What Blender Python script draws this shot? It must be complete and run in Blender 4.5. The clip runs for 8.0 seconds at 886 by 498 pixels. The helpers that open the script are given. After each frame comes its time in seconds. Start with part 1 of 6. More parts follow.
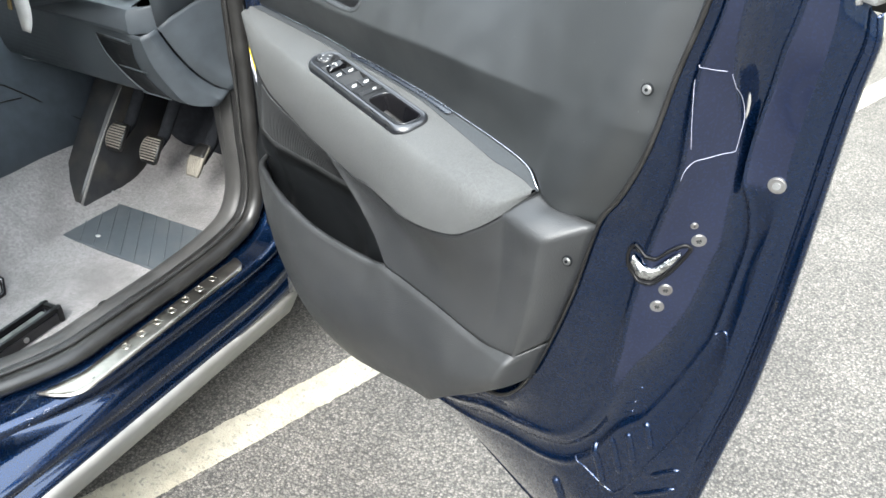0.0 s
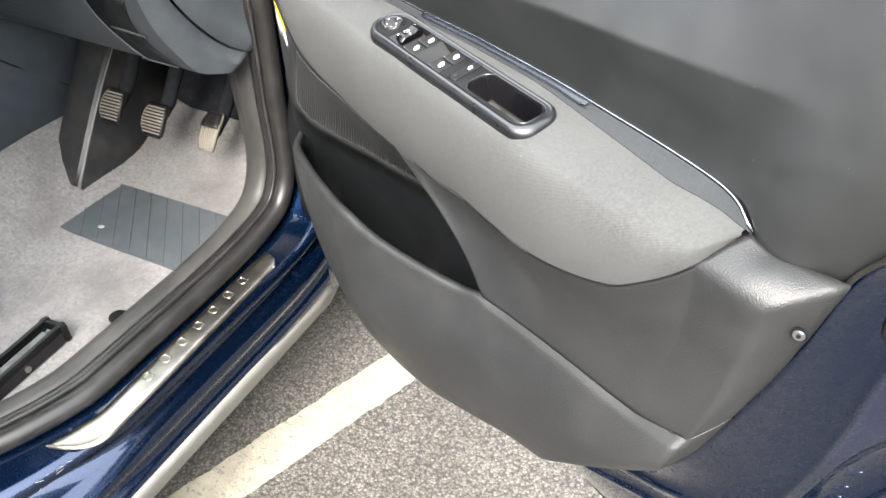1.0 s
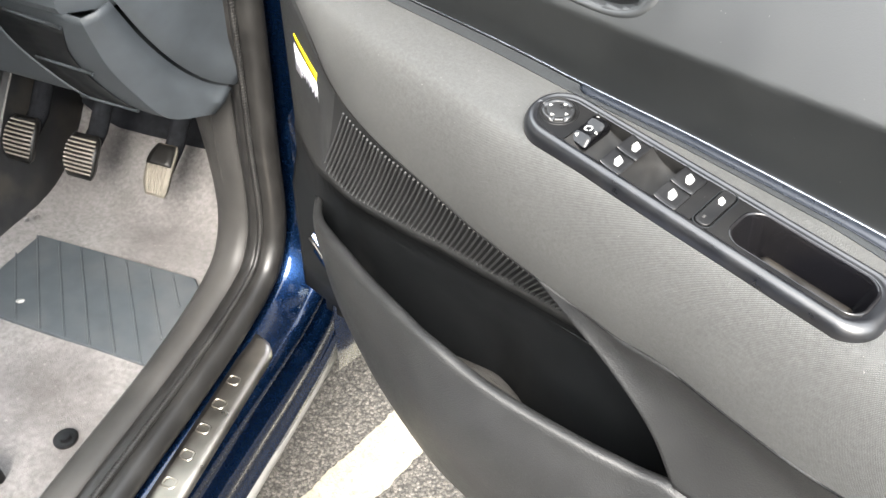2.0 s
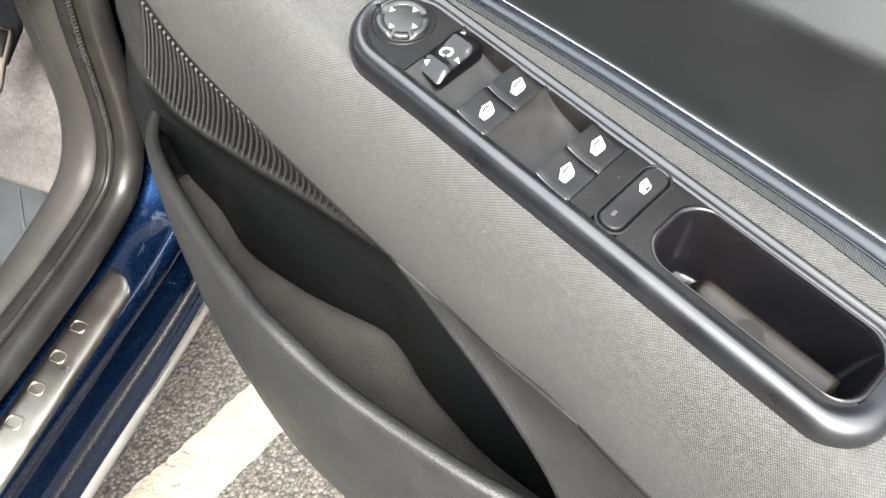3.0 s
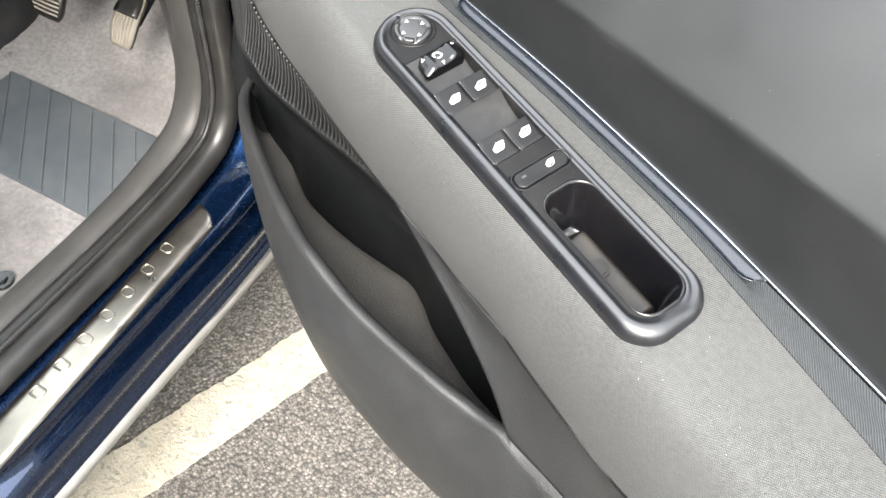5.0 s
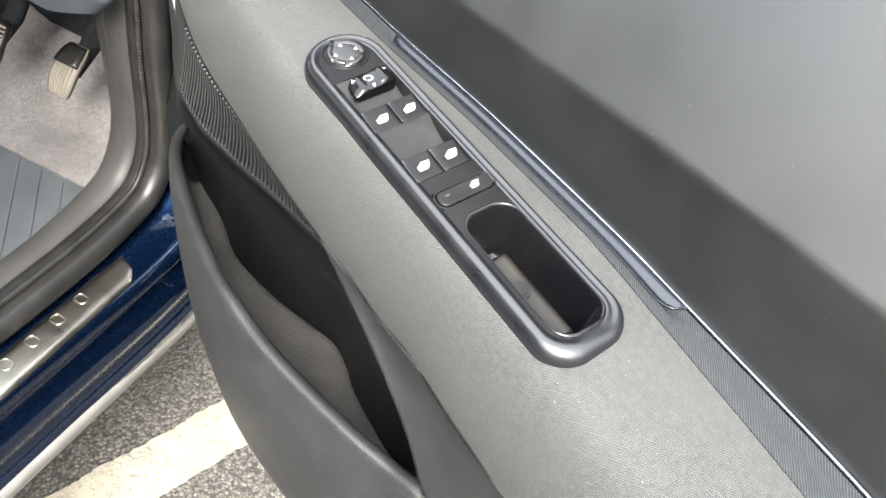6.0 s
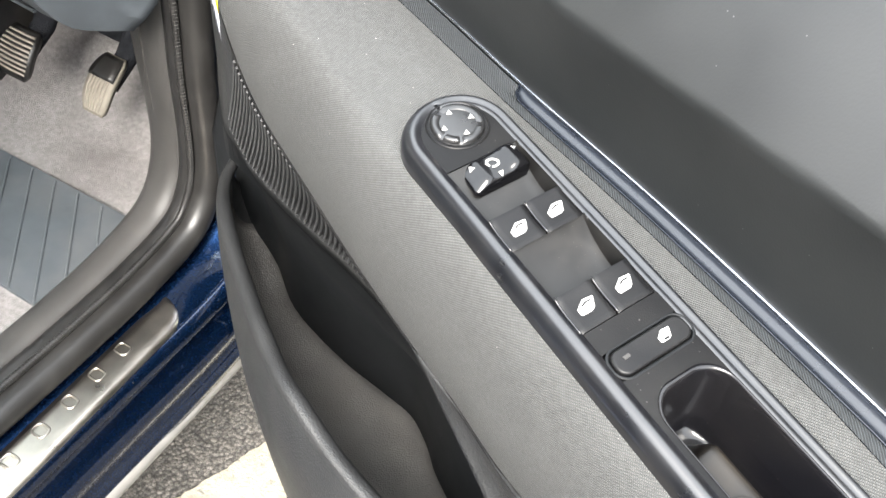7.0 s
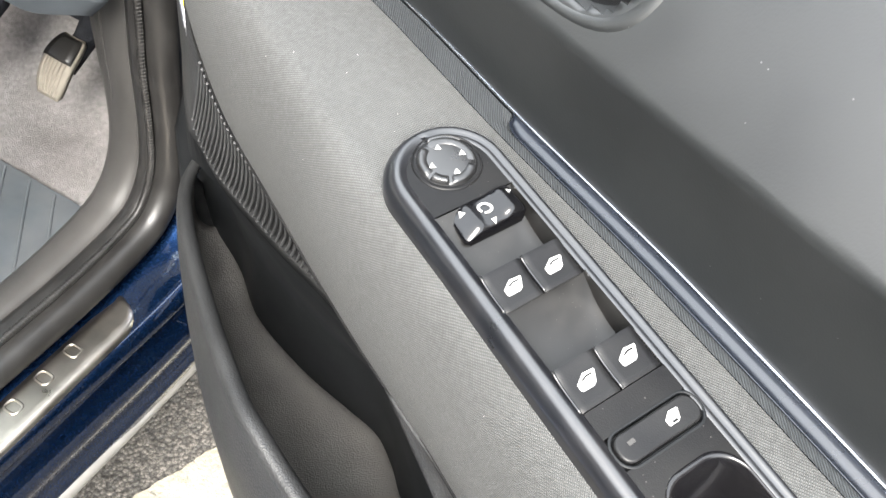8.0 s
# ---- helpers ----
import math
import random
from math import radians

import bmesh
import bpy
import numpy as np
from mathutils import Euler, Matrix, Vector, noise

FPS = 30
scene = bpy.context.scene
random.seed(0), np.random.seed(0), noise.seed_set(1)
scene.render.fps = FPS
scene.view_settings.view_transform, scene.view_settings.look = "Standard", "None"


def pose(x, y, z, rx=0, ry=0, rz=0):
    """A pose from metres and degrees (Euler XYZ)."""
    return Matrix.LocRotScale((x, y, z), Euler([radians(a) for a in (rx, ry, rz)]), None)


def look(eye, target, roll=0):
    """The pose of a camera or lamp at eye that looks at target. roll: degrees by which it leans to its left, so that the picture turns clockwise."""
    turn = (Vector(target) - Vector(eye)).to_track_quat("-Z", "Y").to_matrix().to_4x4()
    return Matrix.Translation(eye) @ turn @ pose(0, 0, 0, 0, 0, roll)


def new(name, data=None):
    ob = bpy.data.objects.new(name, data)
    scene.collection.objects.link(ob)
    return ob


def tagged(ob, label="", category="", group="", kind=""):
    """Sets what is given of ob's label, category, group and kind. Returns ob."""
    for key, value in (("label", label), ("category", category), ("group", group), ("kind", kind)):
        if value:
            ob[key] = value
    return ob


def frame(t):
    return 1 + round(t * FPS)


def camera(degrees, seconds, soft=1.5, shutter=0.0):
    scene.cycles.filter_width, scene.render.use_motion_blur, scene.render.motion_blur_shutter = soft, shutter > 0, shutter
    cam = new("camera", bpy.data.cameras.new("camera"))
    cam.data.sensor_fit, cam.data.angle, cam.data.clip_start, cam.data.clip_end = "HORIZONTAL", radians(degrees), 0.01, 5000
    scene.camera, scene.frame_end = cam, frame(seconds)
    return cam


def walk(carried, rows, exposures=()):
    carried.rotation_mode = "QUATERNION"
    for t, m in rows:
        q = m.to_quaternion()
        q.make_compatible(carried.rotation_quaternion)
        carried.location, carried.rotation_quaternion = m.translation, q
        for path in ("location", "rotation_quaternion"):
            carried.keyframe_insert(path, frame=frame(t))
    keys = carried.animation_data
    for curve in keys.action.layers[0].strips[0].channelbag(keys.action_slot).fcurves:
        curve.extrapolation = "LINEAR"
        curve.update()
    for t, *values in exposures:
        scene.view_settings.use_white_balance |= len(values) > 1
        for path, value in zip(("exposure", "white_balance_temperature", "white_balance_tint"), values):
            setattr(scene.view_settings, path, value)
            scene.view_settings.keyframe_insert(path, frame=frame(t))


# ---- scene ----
cam = camera(59.3, 8.0)
PATH = [
    (0, (0.0000, 0.0000, 1.4180), (-0.8081, 1.4699, 0.3288), 0.00),
    (0.5, (-0.1109, 0.1513, 1.3845), (-0.8889, 1.6067, 0.2547), -1.85),
    (1, (-0.2649, 0.2100, 1.3656), (-1.0209, 1.5720, 0.1112), -2.51),
    (1.2, (-0.3540, 0.2496, 1.3629), (-1.0558, 1.6018, 0.0672), -2.13),
    (2.3, (-0.6751, 0.5209, 1.3065), (-1.0846, 1.8973, -0.0856), 3.01),
    (2.5, (-0.6505, 0.5838, 1.2854), (-1.0667, 1.9009, -0.1610), 3.40),
    (3, (-0.6197, 0.6401, 1.2358), (-0.8965, 1.8426, -0.3382), 6.48),
    (3.5, (-0.6475, 0.6856, 1.2526), (-0.8287, 1.9613, -0.2770), 4.73),
    (4, (-0.6334, 0.7144, 1.2457), (-0.9358, 1.9214, -0.3201), 8.94),
    (4.5, (-0.5876, 0.6144, 1.2851), (-0.9894, 1.8207, -0.2587), 9.89),
    (4.7, (-0.5515, 0.5848, 1.3387), (-1.0269, 1.6646, -0.2763), 4.76),
    (5.8, (-0.4964, 0.5091, 1.3210), (-0.9339, 1.8524, -0.0947), 13.54),
    (6, (-0.4915, 0.5378, 1.2952), (-0.9367, 1.8935, -0.1062), 13.29),
    (6.5, (-0.5459, 0.6067, 1.2801), (-1.0247, 1.9050, -0.1639), 9.26),
    (7, (-0.6045, 0.6602, 1.2439), (-1.1153, 1.9214, -0.2219), 9.98),
    (7.5, (-0.6242, 0.6771, 1.2281), (-1.0844, 1.9234, -0.2669), 12.36),
    (8, (-0.6332, 0.6957, 1.2354), (-1.0484, 1.9757, -0.2442), 14.97),
]
walk(cam, [(t, look(eye, target, roll)) for t, eye, target, roll in PATH], exposures=[(0.0, 3.04, 6050, 6), (0.5, 3.25, 6000, 5), (1.0, 3.22, 6500, 9), (2.5, 3.29, 6550, 9), (4.0, 3.18, 6550, 9), (6.0, 3.19, 6500, 9), (8.0, 3.25, 6450, 9)])

# ---- light ----
SUN_EL, SUN_AZ = 44.0, 165.0
world = bpy.data.worlds.new("sky")
scene.world = world
world.use_nodes = True
wn = world.node_tree
sky = wn.nodes.new("ShaderNodeTexSky")
sky.sky_type = "NISHITA"
sky.sun_disc = False
sky.sun_elevation, sky.sun_rotation = radians(SUN_EL), radians(SUN_AZ)
sky.dust_density, sky.air_density = 4.0, 1.2
soften = wn.nodes.new("ShaderNodeMixRGB")
soften.inputs["Fac"].default_value = 0.6
soften.inputs["Color2"].default_value = (7.5, 7.6, 7.45, 1)
wn.links.new(sky.outputs["Color"], soften.inputs["Color1"])
wn.links.new(soften.outputs["Color"], wn.nodes["Background"].inputs["Color"])
wn.nodes["Background"].inputs["Strength"].default_value = 0.15
sun = new("sun", bpy.data.lights.new("sun", "SUN"))
sun.data.energy, sun.data.angle, sun.data.color = 1.5, radians(35), (1.0, 0.97, 0.93)
az = radians(SUN_AZ)
sun.matrix_world = look((0, 0, 0), (-math.sin(az) * math.cos(radians(SUN_EL)), -math.cos(az) * math.cos(radians(SUN_EL)), -math.sin(radians(SUN_EL))))

# ---- materials ----
MATS = {}


def material(name, base, rough=0.5, metal=0.0, spec=0.5, vary=0.15, scale=30.0, grain=0.0, grain_scale=900.0, coat=0.0, stain=None, stain_scale=4.0,
             stain_amount=0.3, rough_vary=0.1, sheen=0.0, bump_dist=0.001, kind="noise"):
    """A surface with fine grain relief, a middling mottle and broad stains."""
    m = bpy.data.materials.new(name)
    m.use_nodes = True
    nt = m.node_tree
    b = nt.nodes["Principled BSDF"]
    link = nt.links.new
    tc = nt.nodes.new("ShaderNodeTexCoord")
    n1 = nt.nodes.new("ShaderNodeTexNoise")
    n1.inputs["Scale"].default_value, n1.inputs["Detail"].default_value = scale, 6
    link(tc.outputs["Object"], n1.inputs["Vector"])
    ramp = nt.nodes.new("ShaderNodeMapRange")
    ramp.inputs["From Min"].default_value, ramp.inputs["From Max"].default_value = 0.3, 0.7
    ramp.inputs["To Min"].default_value, ramp.inputs["To Max"].default_value = 1 - vary, 1 + vary
    link(n1.outputs["Fac"], ramp.inputs["Value"])
    mul = nt.nodes.new("ShaderNodeMixRGB")
    mul.blend_type = "MULTIPLY"
    mul.inputs["Fac"].default_value = 1
    mul.inputs["Color1"].default_value = (*base, 1)
    link(ramp.outputs["Result"], mul.inputs["Color2"])
    col = mul.outputs["Color"]
    if stain:
        n2 = nt.nodes.new("ShaderNodeTexNoise")
        n2.inputs["Scale"].default_value, n2.inputs["Detail"].default_value = stain_scale, 5
        link(tc.outputs["Object"], n2.inputs["Vector"])
        r2 = nt.nodes.new("ShaderNodeMapRange")
        r2.inputs["From Min"].default_value, r2.inputs["From Max"].default_value = 0.45, 0.75
        r2.inputs["To Max"].default_value = stain_amount
        link(n2.outputs["Fac"], r2.inputs["Value"])
        mx = nt.nodes.new("ShaderNodeMixRGB")
        link(r2.outputs["Result"], mx.inputs["Fac"])
        link(col, mx.inputs["Color1"])
        mx.inputs["Color2"].default_value = (*stain, 1)
        col = mx.outputs["Color"]
    link(col, b.inputs["Base Color"])
    rr = nt.nodes.new("ShaderNodeMapRange")
    rr.inputs["To Min"].default_value, rr.inputs["To Max"].default_value = max(0.02, rough - rough_vary), min(1, rough + rough_vary)
    link(n1.outputs["Fac"], rr.inputs["Value"])
    link(rr.outputs["Result"], b.inputs["Roughness"])
    b.inputs["Metallic"].default_value = metal
    b.inputs["Specular IOR Level"].default_value = spec
    b.inputs["Coat Weight"].default_value = coat
    b.inputs["Coat Roughness"].default_value = 0.04
    b.inputs["Sheen Weight"].default_value = sheen
    if grain:
        if kind == "leather":
            g = nt.nodes.new("ShaderNodeTexVoronoi")
            g.inputs["Scale"].default_value = grain_scale
            out = g.outputs["Distance"]
            pull = nt.nodes.new("ShaderNodeMapping")
            pull.inputs["Rotation"].default_value = (0, radians(35), 0)
            pull.inputs["Scale"].default_value = (1.0, 1.0, 0.6)
            link(tc.outputs["Object"], pull.inputs["Vector"])
        else:
            g = nt.nodes.new("ShaderNodeTexNoise")
            g.inputs["Scale"].default_value, g.inputs["Detail"].default_value = grain_scale, 3
            out = g.outputs["Fac"]
        link(pull.outputs["Vector"] if kind == "leather" else tc.outputs["Object"], g.inputs["Vector"])
        bp = nt.nodes.new("ShaderNodeBump")
        bp.inputs["Strength"].default_value, bp.inputs["Distance"].default_value = grain, bump_dist
        bp.invert = kind == "leather"
        link(out, bp.inputs["Height"])
        link(bp.outputs["Normal"], b.inputs["Normal"])
    MATS[name] = m
    return m


def ribbed(name, base, pitch, angle, rough=0.85, depth=0.5, contrast=0.35, sheen=0.3, cross=0.0):
    """Woven cloth: fine ribs along the surface's own lengths, with fluff."""
    m = material(name, base, rough, vary=0.16, scale=320, sheen=sheen, spec=0.25, stain=tuple(c * 1.25 for c in base), stain_scale=9, stain_amount=0.5)
    nt = m.node_tree
    link = nt.links.new
    b = nt.nodes["Principled BSDF"]
    uv = nt.nodes.new("ShaderNodeUVMap")
    uv.uv_map = "lengths"
    mp = nt.nodes.new("ShaderNodeMapping")
    mp.inputs["Rotation"].default_value = (0, 0, radians(angle))
    link(uv.outputs["UV"], mp.inputs["Vector"])
    wv = nt.nodes.new("ShaderNodeTexWave")
    wv.inputs["Scale"].default_value = 0.314 / pitch
    wv.inputs["Distortion"].default_value = 1.2
    wv.inputs["Detail"].default_value = 2
    wv.inputs["Detail Scale"].default_value = 0.6
    link(mp.outputs["Vector"], wv.inputs["Vector"])
    height = wv.outputs["Fac"]
    if cross:
        w2 = nt.nodes.new("ShaderNodeTexWave")
        w2.bands_direction = "Y"
        w2.inputs["Scale"].default_value = 0.314 / cross
        w2.inputs["Distortion"].default_value = 1.5
        link(mp.outputs["Vector"], w2.inputs["Vector"])
        mm = nt.nodes.new("ShaderNodeMath")
        mm.operation = "MULTIPLY"
        link(height, mm.inputs[0])
        link(w2.outputs["Fac"], mm.inputs[1])
        height = mm.outputs[0]
    old = b.inputs["Base Color"].links[0].from_socket
    rg = nt.nodes.new("ShaderNodeMapRange")
    rg.inputs["To Min"].default_value, rg.inputs["To Max"].default_value = 1 - contrast, 1 + contrast
    link(height, rg.inputs["Value"])
    mul = nt.nodes.new("ShaderNodeMixRGB")
    mul.blend_type = "MULTIPLY"
    mul.inputs["Fac"].default_value = 1
    link(old, mul.inputs["Color1"])
    link(rg.outputs["Result"], mul.inputs["Color2"])
    link(mul.outputs["Color"], b.inputs["Base Color"])
    bp = nt.nodes.new("ShaderNodeBump")
    bp.inputs["Strength"].default_value, bp.inputs["Distance"].default_value = depth, pitch * 0.5
    link(height, bp.inputs["Height"])
    link(bp.outputs["Normal"], b.inputs["Normal"])
    return m


M_UPPER = material("soft_vinyl", (0.0050, 0.0058, 0.0061), 0.47, spec=0.82, grain=0.13, grain_scale=1150, kind="leather", bump_dist=0.0002, stain=(0.014, 0.0155, 0.0155), stain_scale=5, stain_amount=0.35)
M_CARD = material("moulded_plastic", (0.0160, 0.0165, 0.0170), 0.44, spec=0.40, grain=0.42, grain_scale=800, kind="leather", bump_dist=0.0006, stain=(0.040, 0.040, 0.039), stain_scale=7, stain_amount=0.3)
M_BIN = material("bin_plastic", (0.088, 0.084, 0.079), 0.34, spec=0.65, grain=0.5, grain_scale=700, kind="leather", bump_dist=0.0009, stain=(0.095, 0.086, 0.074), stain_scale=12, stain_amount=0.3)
# shaded copy of the bin plastic: the armrest's shade is in this near-black
M_WALL = material("recess_shade_black", (0.0048, 0.0055, 0.0062), 0.5, spec=0.2, stain=(0.010, 0.010, 0.010), stain_scale=9, stain_amount=0.2)
M_CLOTH = ribbed("ribbed_cloth", (0.0670, 0.0682, 0.0670), 0.0012, -35.5, sheen=0.0, contrast=0.34, depth=0.65, cross=0.0009)
M_EDGE = ribbed("edge_cloth", (0.028, 0.031, 0.0335), 0.0012, 40, contrast=0.4, depth=0.7, sheen=0.0)
M_MESH = material("speaker_mesh", (0.040, 0.041, 0.042), 0.48, spec=0.38)
M_SCRIM = material("speaker_scrim", (0.014, 0.0145, 0.015), 0.7, spec=0.2)
M_BLACK = material("satin_black", (0.0038, 0.0038, 0.0041), 0.38, spec=0.17, grain=0.1, grain_scale=1500, stain=(0.04, 0.038, 0.034), stain_scale=18, stain_amount=0.15)
M_GLOSS = material("gloss_black", (0.004, 0.004, 0.005), 0.18, spec=0.3, coat=0.25, stain=(0.05, 0.045, 0.04), stain_scale=16, stain_amount=0.12)
M_SWITCH = material("switch_plastic", (0.005, 0.005, 0.0055), 0.36, spec=0.22, grain=0.08, grain_scale=1500, stain=(0.03, 0.03, 0.028), stain_scale=30, stain_amount=0.2)
# some dust, and a paler base that paints in the light the scoops catch
M_SCOOP = material("scoop_black", (0.0062, 0.0060, 0.0058), 0.34, spec=0.36, vary=0.2, scale=90, stain=(0.034, 0.032, 0.029), stain_scale=60, stain_amount=0.25)
M_KNOB = material("knob_plastic", (0.0085, 0.0085, 0.0088), 0.30, spec=0.7, vary=0.15, scale=150)
M_PIANO = material("piano_black", (0.003, 0.003, 0.0035), 0.14, spec=0.3, coat=0.2, vary=0.2, scale=120)
M_GLASS = material("clear_glass", (0.85, 0.9, 0.88), 0.02, vary=0.02, rough_vary=0.0)
M_GLASS.node_tree.nodes["Principled BSDF"].inputs["Transmission Weight"].default_value = 1.0
M_RIM = material("rim_gloss", (0.0048, 0.0053, 0.0068), 0.31, spec=0.75, coat=0.12, vary=0.25, scale=60, stain=(0.022, 0.019, 0.016), stain_scale=28, stain_amount=0.25)
M_INLAY = material("inlay_gloss", (0.0055, 0.0075, 0.0120), 0.27, spec=0.55, coat=0.25)
M_CUP = material("worn_gloss", (0.0062, 0.0054, 0.0046), 0.33, spec=0.30, coat=0.0, stain=(0.040, 0.033, 0.025), stain_scale=38, stain_amount=0.35)
# matt black: paints the footwell's shade on the toe board; also colours pedal arms
M_TOE = material("footwell_black", (0.016, 0.017, 0.020), 0.9, spec=0.1, vary=0.3, scale=80, grain=0.8, grain_scale=500, bump_dist=0.002)
M_BEAD = material("satin_chrome", (0.42, 0.44, 0.48), 0.22, metal=1.0, vary=0.2, scale=40)
M_HOOK = material("scuffed_metal", (0.62, 0.63, 0.62), 0.22, metal=1.0, vary=0.5, scale=160, grain=0.8, grain_scale=260, bump_dist=0.002, stain=(0.05, 0.05, 0.05), stain_scale=120, stain_amount=0.9)
M_STEEL = material("worn_steel", (0.38, 0.375, 0.37), 0.38, metal=1.0, stain=(0.12, 0.1, 0.08), stain_scale=60, stain_amount=0.5)
M_GREASED = material("greased_steel", (0.17, 0.165, 0.155), 0.42, metal=1.0, stain=(0.04, 0.034, 0.028), stain_scale=50, stain_amount=0.6)
M_ALU = material("brushed_aluminium", (0.45, 0.415, 0.365), 0.32, metal=1.0, stain=(0.3, 0.27, 0.23), stain_scale=14, stain_amount=0.45)
M_PAINT = material("navy_paint", (0.0028, 0.0130, 0.043), 0.27, metal=0.88, spec=0.2, coat=1.0, vary=0.04, rough_vary=0.03, scale=300, stain=(0.014, 0.020, 0.042), stain_scale=7, stain_amount=0.12)
M_PAINT.node_tree.nodes["Principled BSDF"].inputs["Coat IOR"].default_value = 1.5
M_STRIP = material("grey_strip", (0.165, 0.161, 0.153), 0.5, stain=(0.16, 0.15, 0.13), stain_scale=10, stain_amount=0.5)
M_RUBBER = material("rubber", (0.0105, 0.0100, 0.0096), 0.38, spec=0.40, stain=(0.030, 0.029, 0.027), stain_scale=30, stain_amount=0.35)
M_TRIM = material("sill_plastic", (0.027, 0.026, 0.0248), 0.5, spec=0.35, grain=0.3, grain_scale=900, kind="leather", bump_dist=0.0004, stain=(0.09, 0.085, 0.08), stain_scale=7, stain_amount=0.4)
M_CARPET = material("carpet", (0.225, 0.212, 0.208), 0.95, spec=0.1, vary=0.25, scale=140, grain=1.0, grain_scale=700, bump_dist=0.003, stain=(0.080, 0.071, 0.067), stain_scale=7, stain_amount=0.75, sheen=0.2)
M_DARKPLASTIC = material("dark_plastic", (0.050, 0.060, 0.071), 0.5, spec=0.3, grain=0.2, grain_scale=900)
M_REST = material("scuffed_black_plastic", (0.020, 0.021, 0.023), 0.42, spec=0.4, vary=0.2, scale=40, stain=(0.075, 0.066, 0.05), stain_scale=16, stain_amount=0.55)
M_DASH = material("dash_plastic", (0.033, 0.038, 0.043), 0.5, spec=0.35, grain=0.2, grain_scale=900)
M_PAD = material("heel_pad", (0.055, 0.064, 0.072), 0.6, stain=(0.15, 0.15, 0.15), stain_scale=8, stain_amount=0.4)
M_PEDAL = material("pedal_rubber", (0.24, 0.215, 0.18), 0.6, vary=0.3, stain=(0.08, 0.075, 0.07), stain_scale=25, stain_amount=0.6)
M_WORN = material("worn_pedal", (0.19, 0.172, 0.140), 0.7, vary=0.3, stain=(0.07, 0.06, 0.05), stain_scale=30, stain_amount=0.7)
M_PRINT = material("white_print", (0.33, 0.33, 0.32), 0.6)
M_YELLOW = material("yellow_label", (0.8, 0.6, 0.01), 0.5)
M_PAPER = material("label_paper", (0.62, 0.62, 0.68), 0.6)
M_INK = material("label_ink", (0.12, 0.13, 0.16), 0.6)
M_LINE = material("clear_tape_edge", (0.22, 0.22, 0.27), 0.4)
M_CREAM = material("cream_render", (0.62, 0.60, 0.42), 0.8, grain=0.5, grain_scale=120)


def asphalt():
    m = bpy.data.materials.new("asphalt")
    m.use_nodes = True
    nt = m.node_tree
    link = nt.links.new
    b = nt.nodes["Principled BSDF"]
    tc = nt.nodes.new("ShaderNodeTexCoord")
    v = nt.nodes.new("ShaderNodeTexVoronoi")
    v.inputs["Scale"].default_value = 170
    link(tc.outputs["Object"], v.inputs["Vector"])
    ramp = nt.nodes.new("ShaderNodeValToRGB")
    e = ramp.color_ramp.elements
    e[0].position, e[0].color = 0.0, (0.050, 0.047, 0.043, 1)
    e[1].position, e[1].color = 1.0, (0.140, 0.128, 0.113, 1)
    e2 = ramp.color_ramp.elements.new(0.55)
    e2.color = (0.072, 0.0655, 0.0575, 1)
    link(v.outputs["Color"], ramp.inputs["Fac"])
    n = nt.nodes.new("ShaderNodeTexNoise")
    n.inputs["Scale"].default_value, n.inputs["Detail"].default_value = 3, 6
    link(tc.outputs["Object"], n.inputs["Vector"])
    r = nt.nodes.new("ShaderNodeMapRange")
    r.inputs["From Min"].default_value, r.inputs["From Max"].default_value = 0.3, 0.7
    r.inputs["To Min"].default_value, r.inputs["To Max"].default_value = 0.75, 1.2
    link(n.outputs["Fac"], r.inputs["Value"])
    mul = nt.nodes.new("ShaderNodeMixRGB")
    mul.blend_type = "MULTIPLY"
    mul.inputs["Fac"].default_value = 1
    link(ramp.outputs["Color"], mul.inputs["Color1"])
    link(r.outputs["Result"], mul.inputs["Color2"])
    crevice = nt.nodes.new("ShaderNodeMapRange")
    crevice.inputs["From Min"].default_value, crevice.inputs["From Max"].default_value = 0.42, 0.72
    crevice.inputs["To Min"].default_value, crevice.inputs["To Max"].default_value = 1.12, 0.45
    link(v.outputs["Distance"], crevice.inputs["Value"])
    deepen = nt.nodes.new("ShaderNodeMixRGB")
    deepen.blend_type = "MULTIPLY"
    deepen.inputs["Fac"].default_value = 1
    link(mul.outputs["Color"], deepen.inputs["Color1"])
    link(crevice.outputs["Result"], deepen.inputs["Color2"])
    fine = nt.nodes.new("ShaderNodeTexNoise")
    fine.inputs["Scale"].default_value, fine.inputs["Detail"].default_value = 420, 4
    link(tc.outputs["Object"], fine.inputs["Vector"])
    chips = nt.nodes.new("ShaderNodeMapRange")
    chips.inputs["From Min"].default_value, chips.inputs["From Max"].default_value = 0.35, 0.68
    chips.inputs["To Min"].default_value, chips.inputs["To Max"].default_value = 0.55, 1.55
    link(fine.outputs["Fac"], chips.inputs["Value"])
    sand = nt.nodes.new("ShaderNodeMixRGB")
    sand.blend_type = "MULTIPLY"
    sand.inputs["Fac"].default_value = 1
    link(deepen.outputs["Color"], sand.inputs["Color1"])
    link(chips.outputs["Result"], sand.inputs["Color2"])
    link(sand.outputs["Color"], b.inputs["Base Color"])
    b.inputs["Roughness"].default_value = 0.85
    bp = nt.nodes.new("ShaderNodeBump")
    bp.inputs["Strength"].default_value, bp.inputs["Distance"].default_value = 0.6, 0.005
    bp.invert = True
    link(v.outputs["Distance"], bp.inputs["Height"])
    link(bp.outputs["Normal"], b.inputs["Normal"])
    MATS["asphalt"] = m
    return m


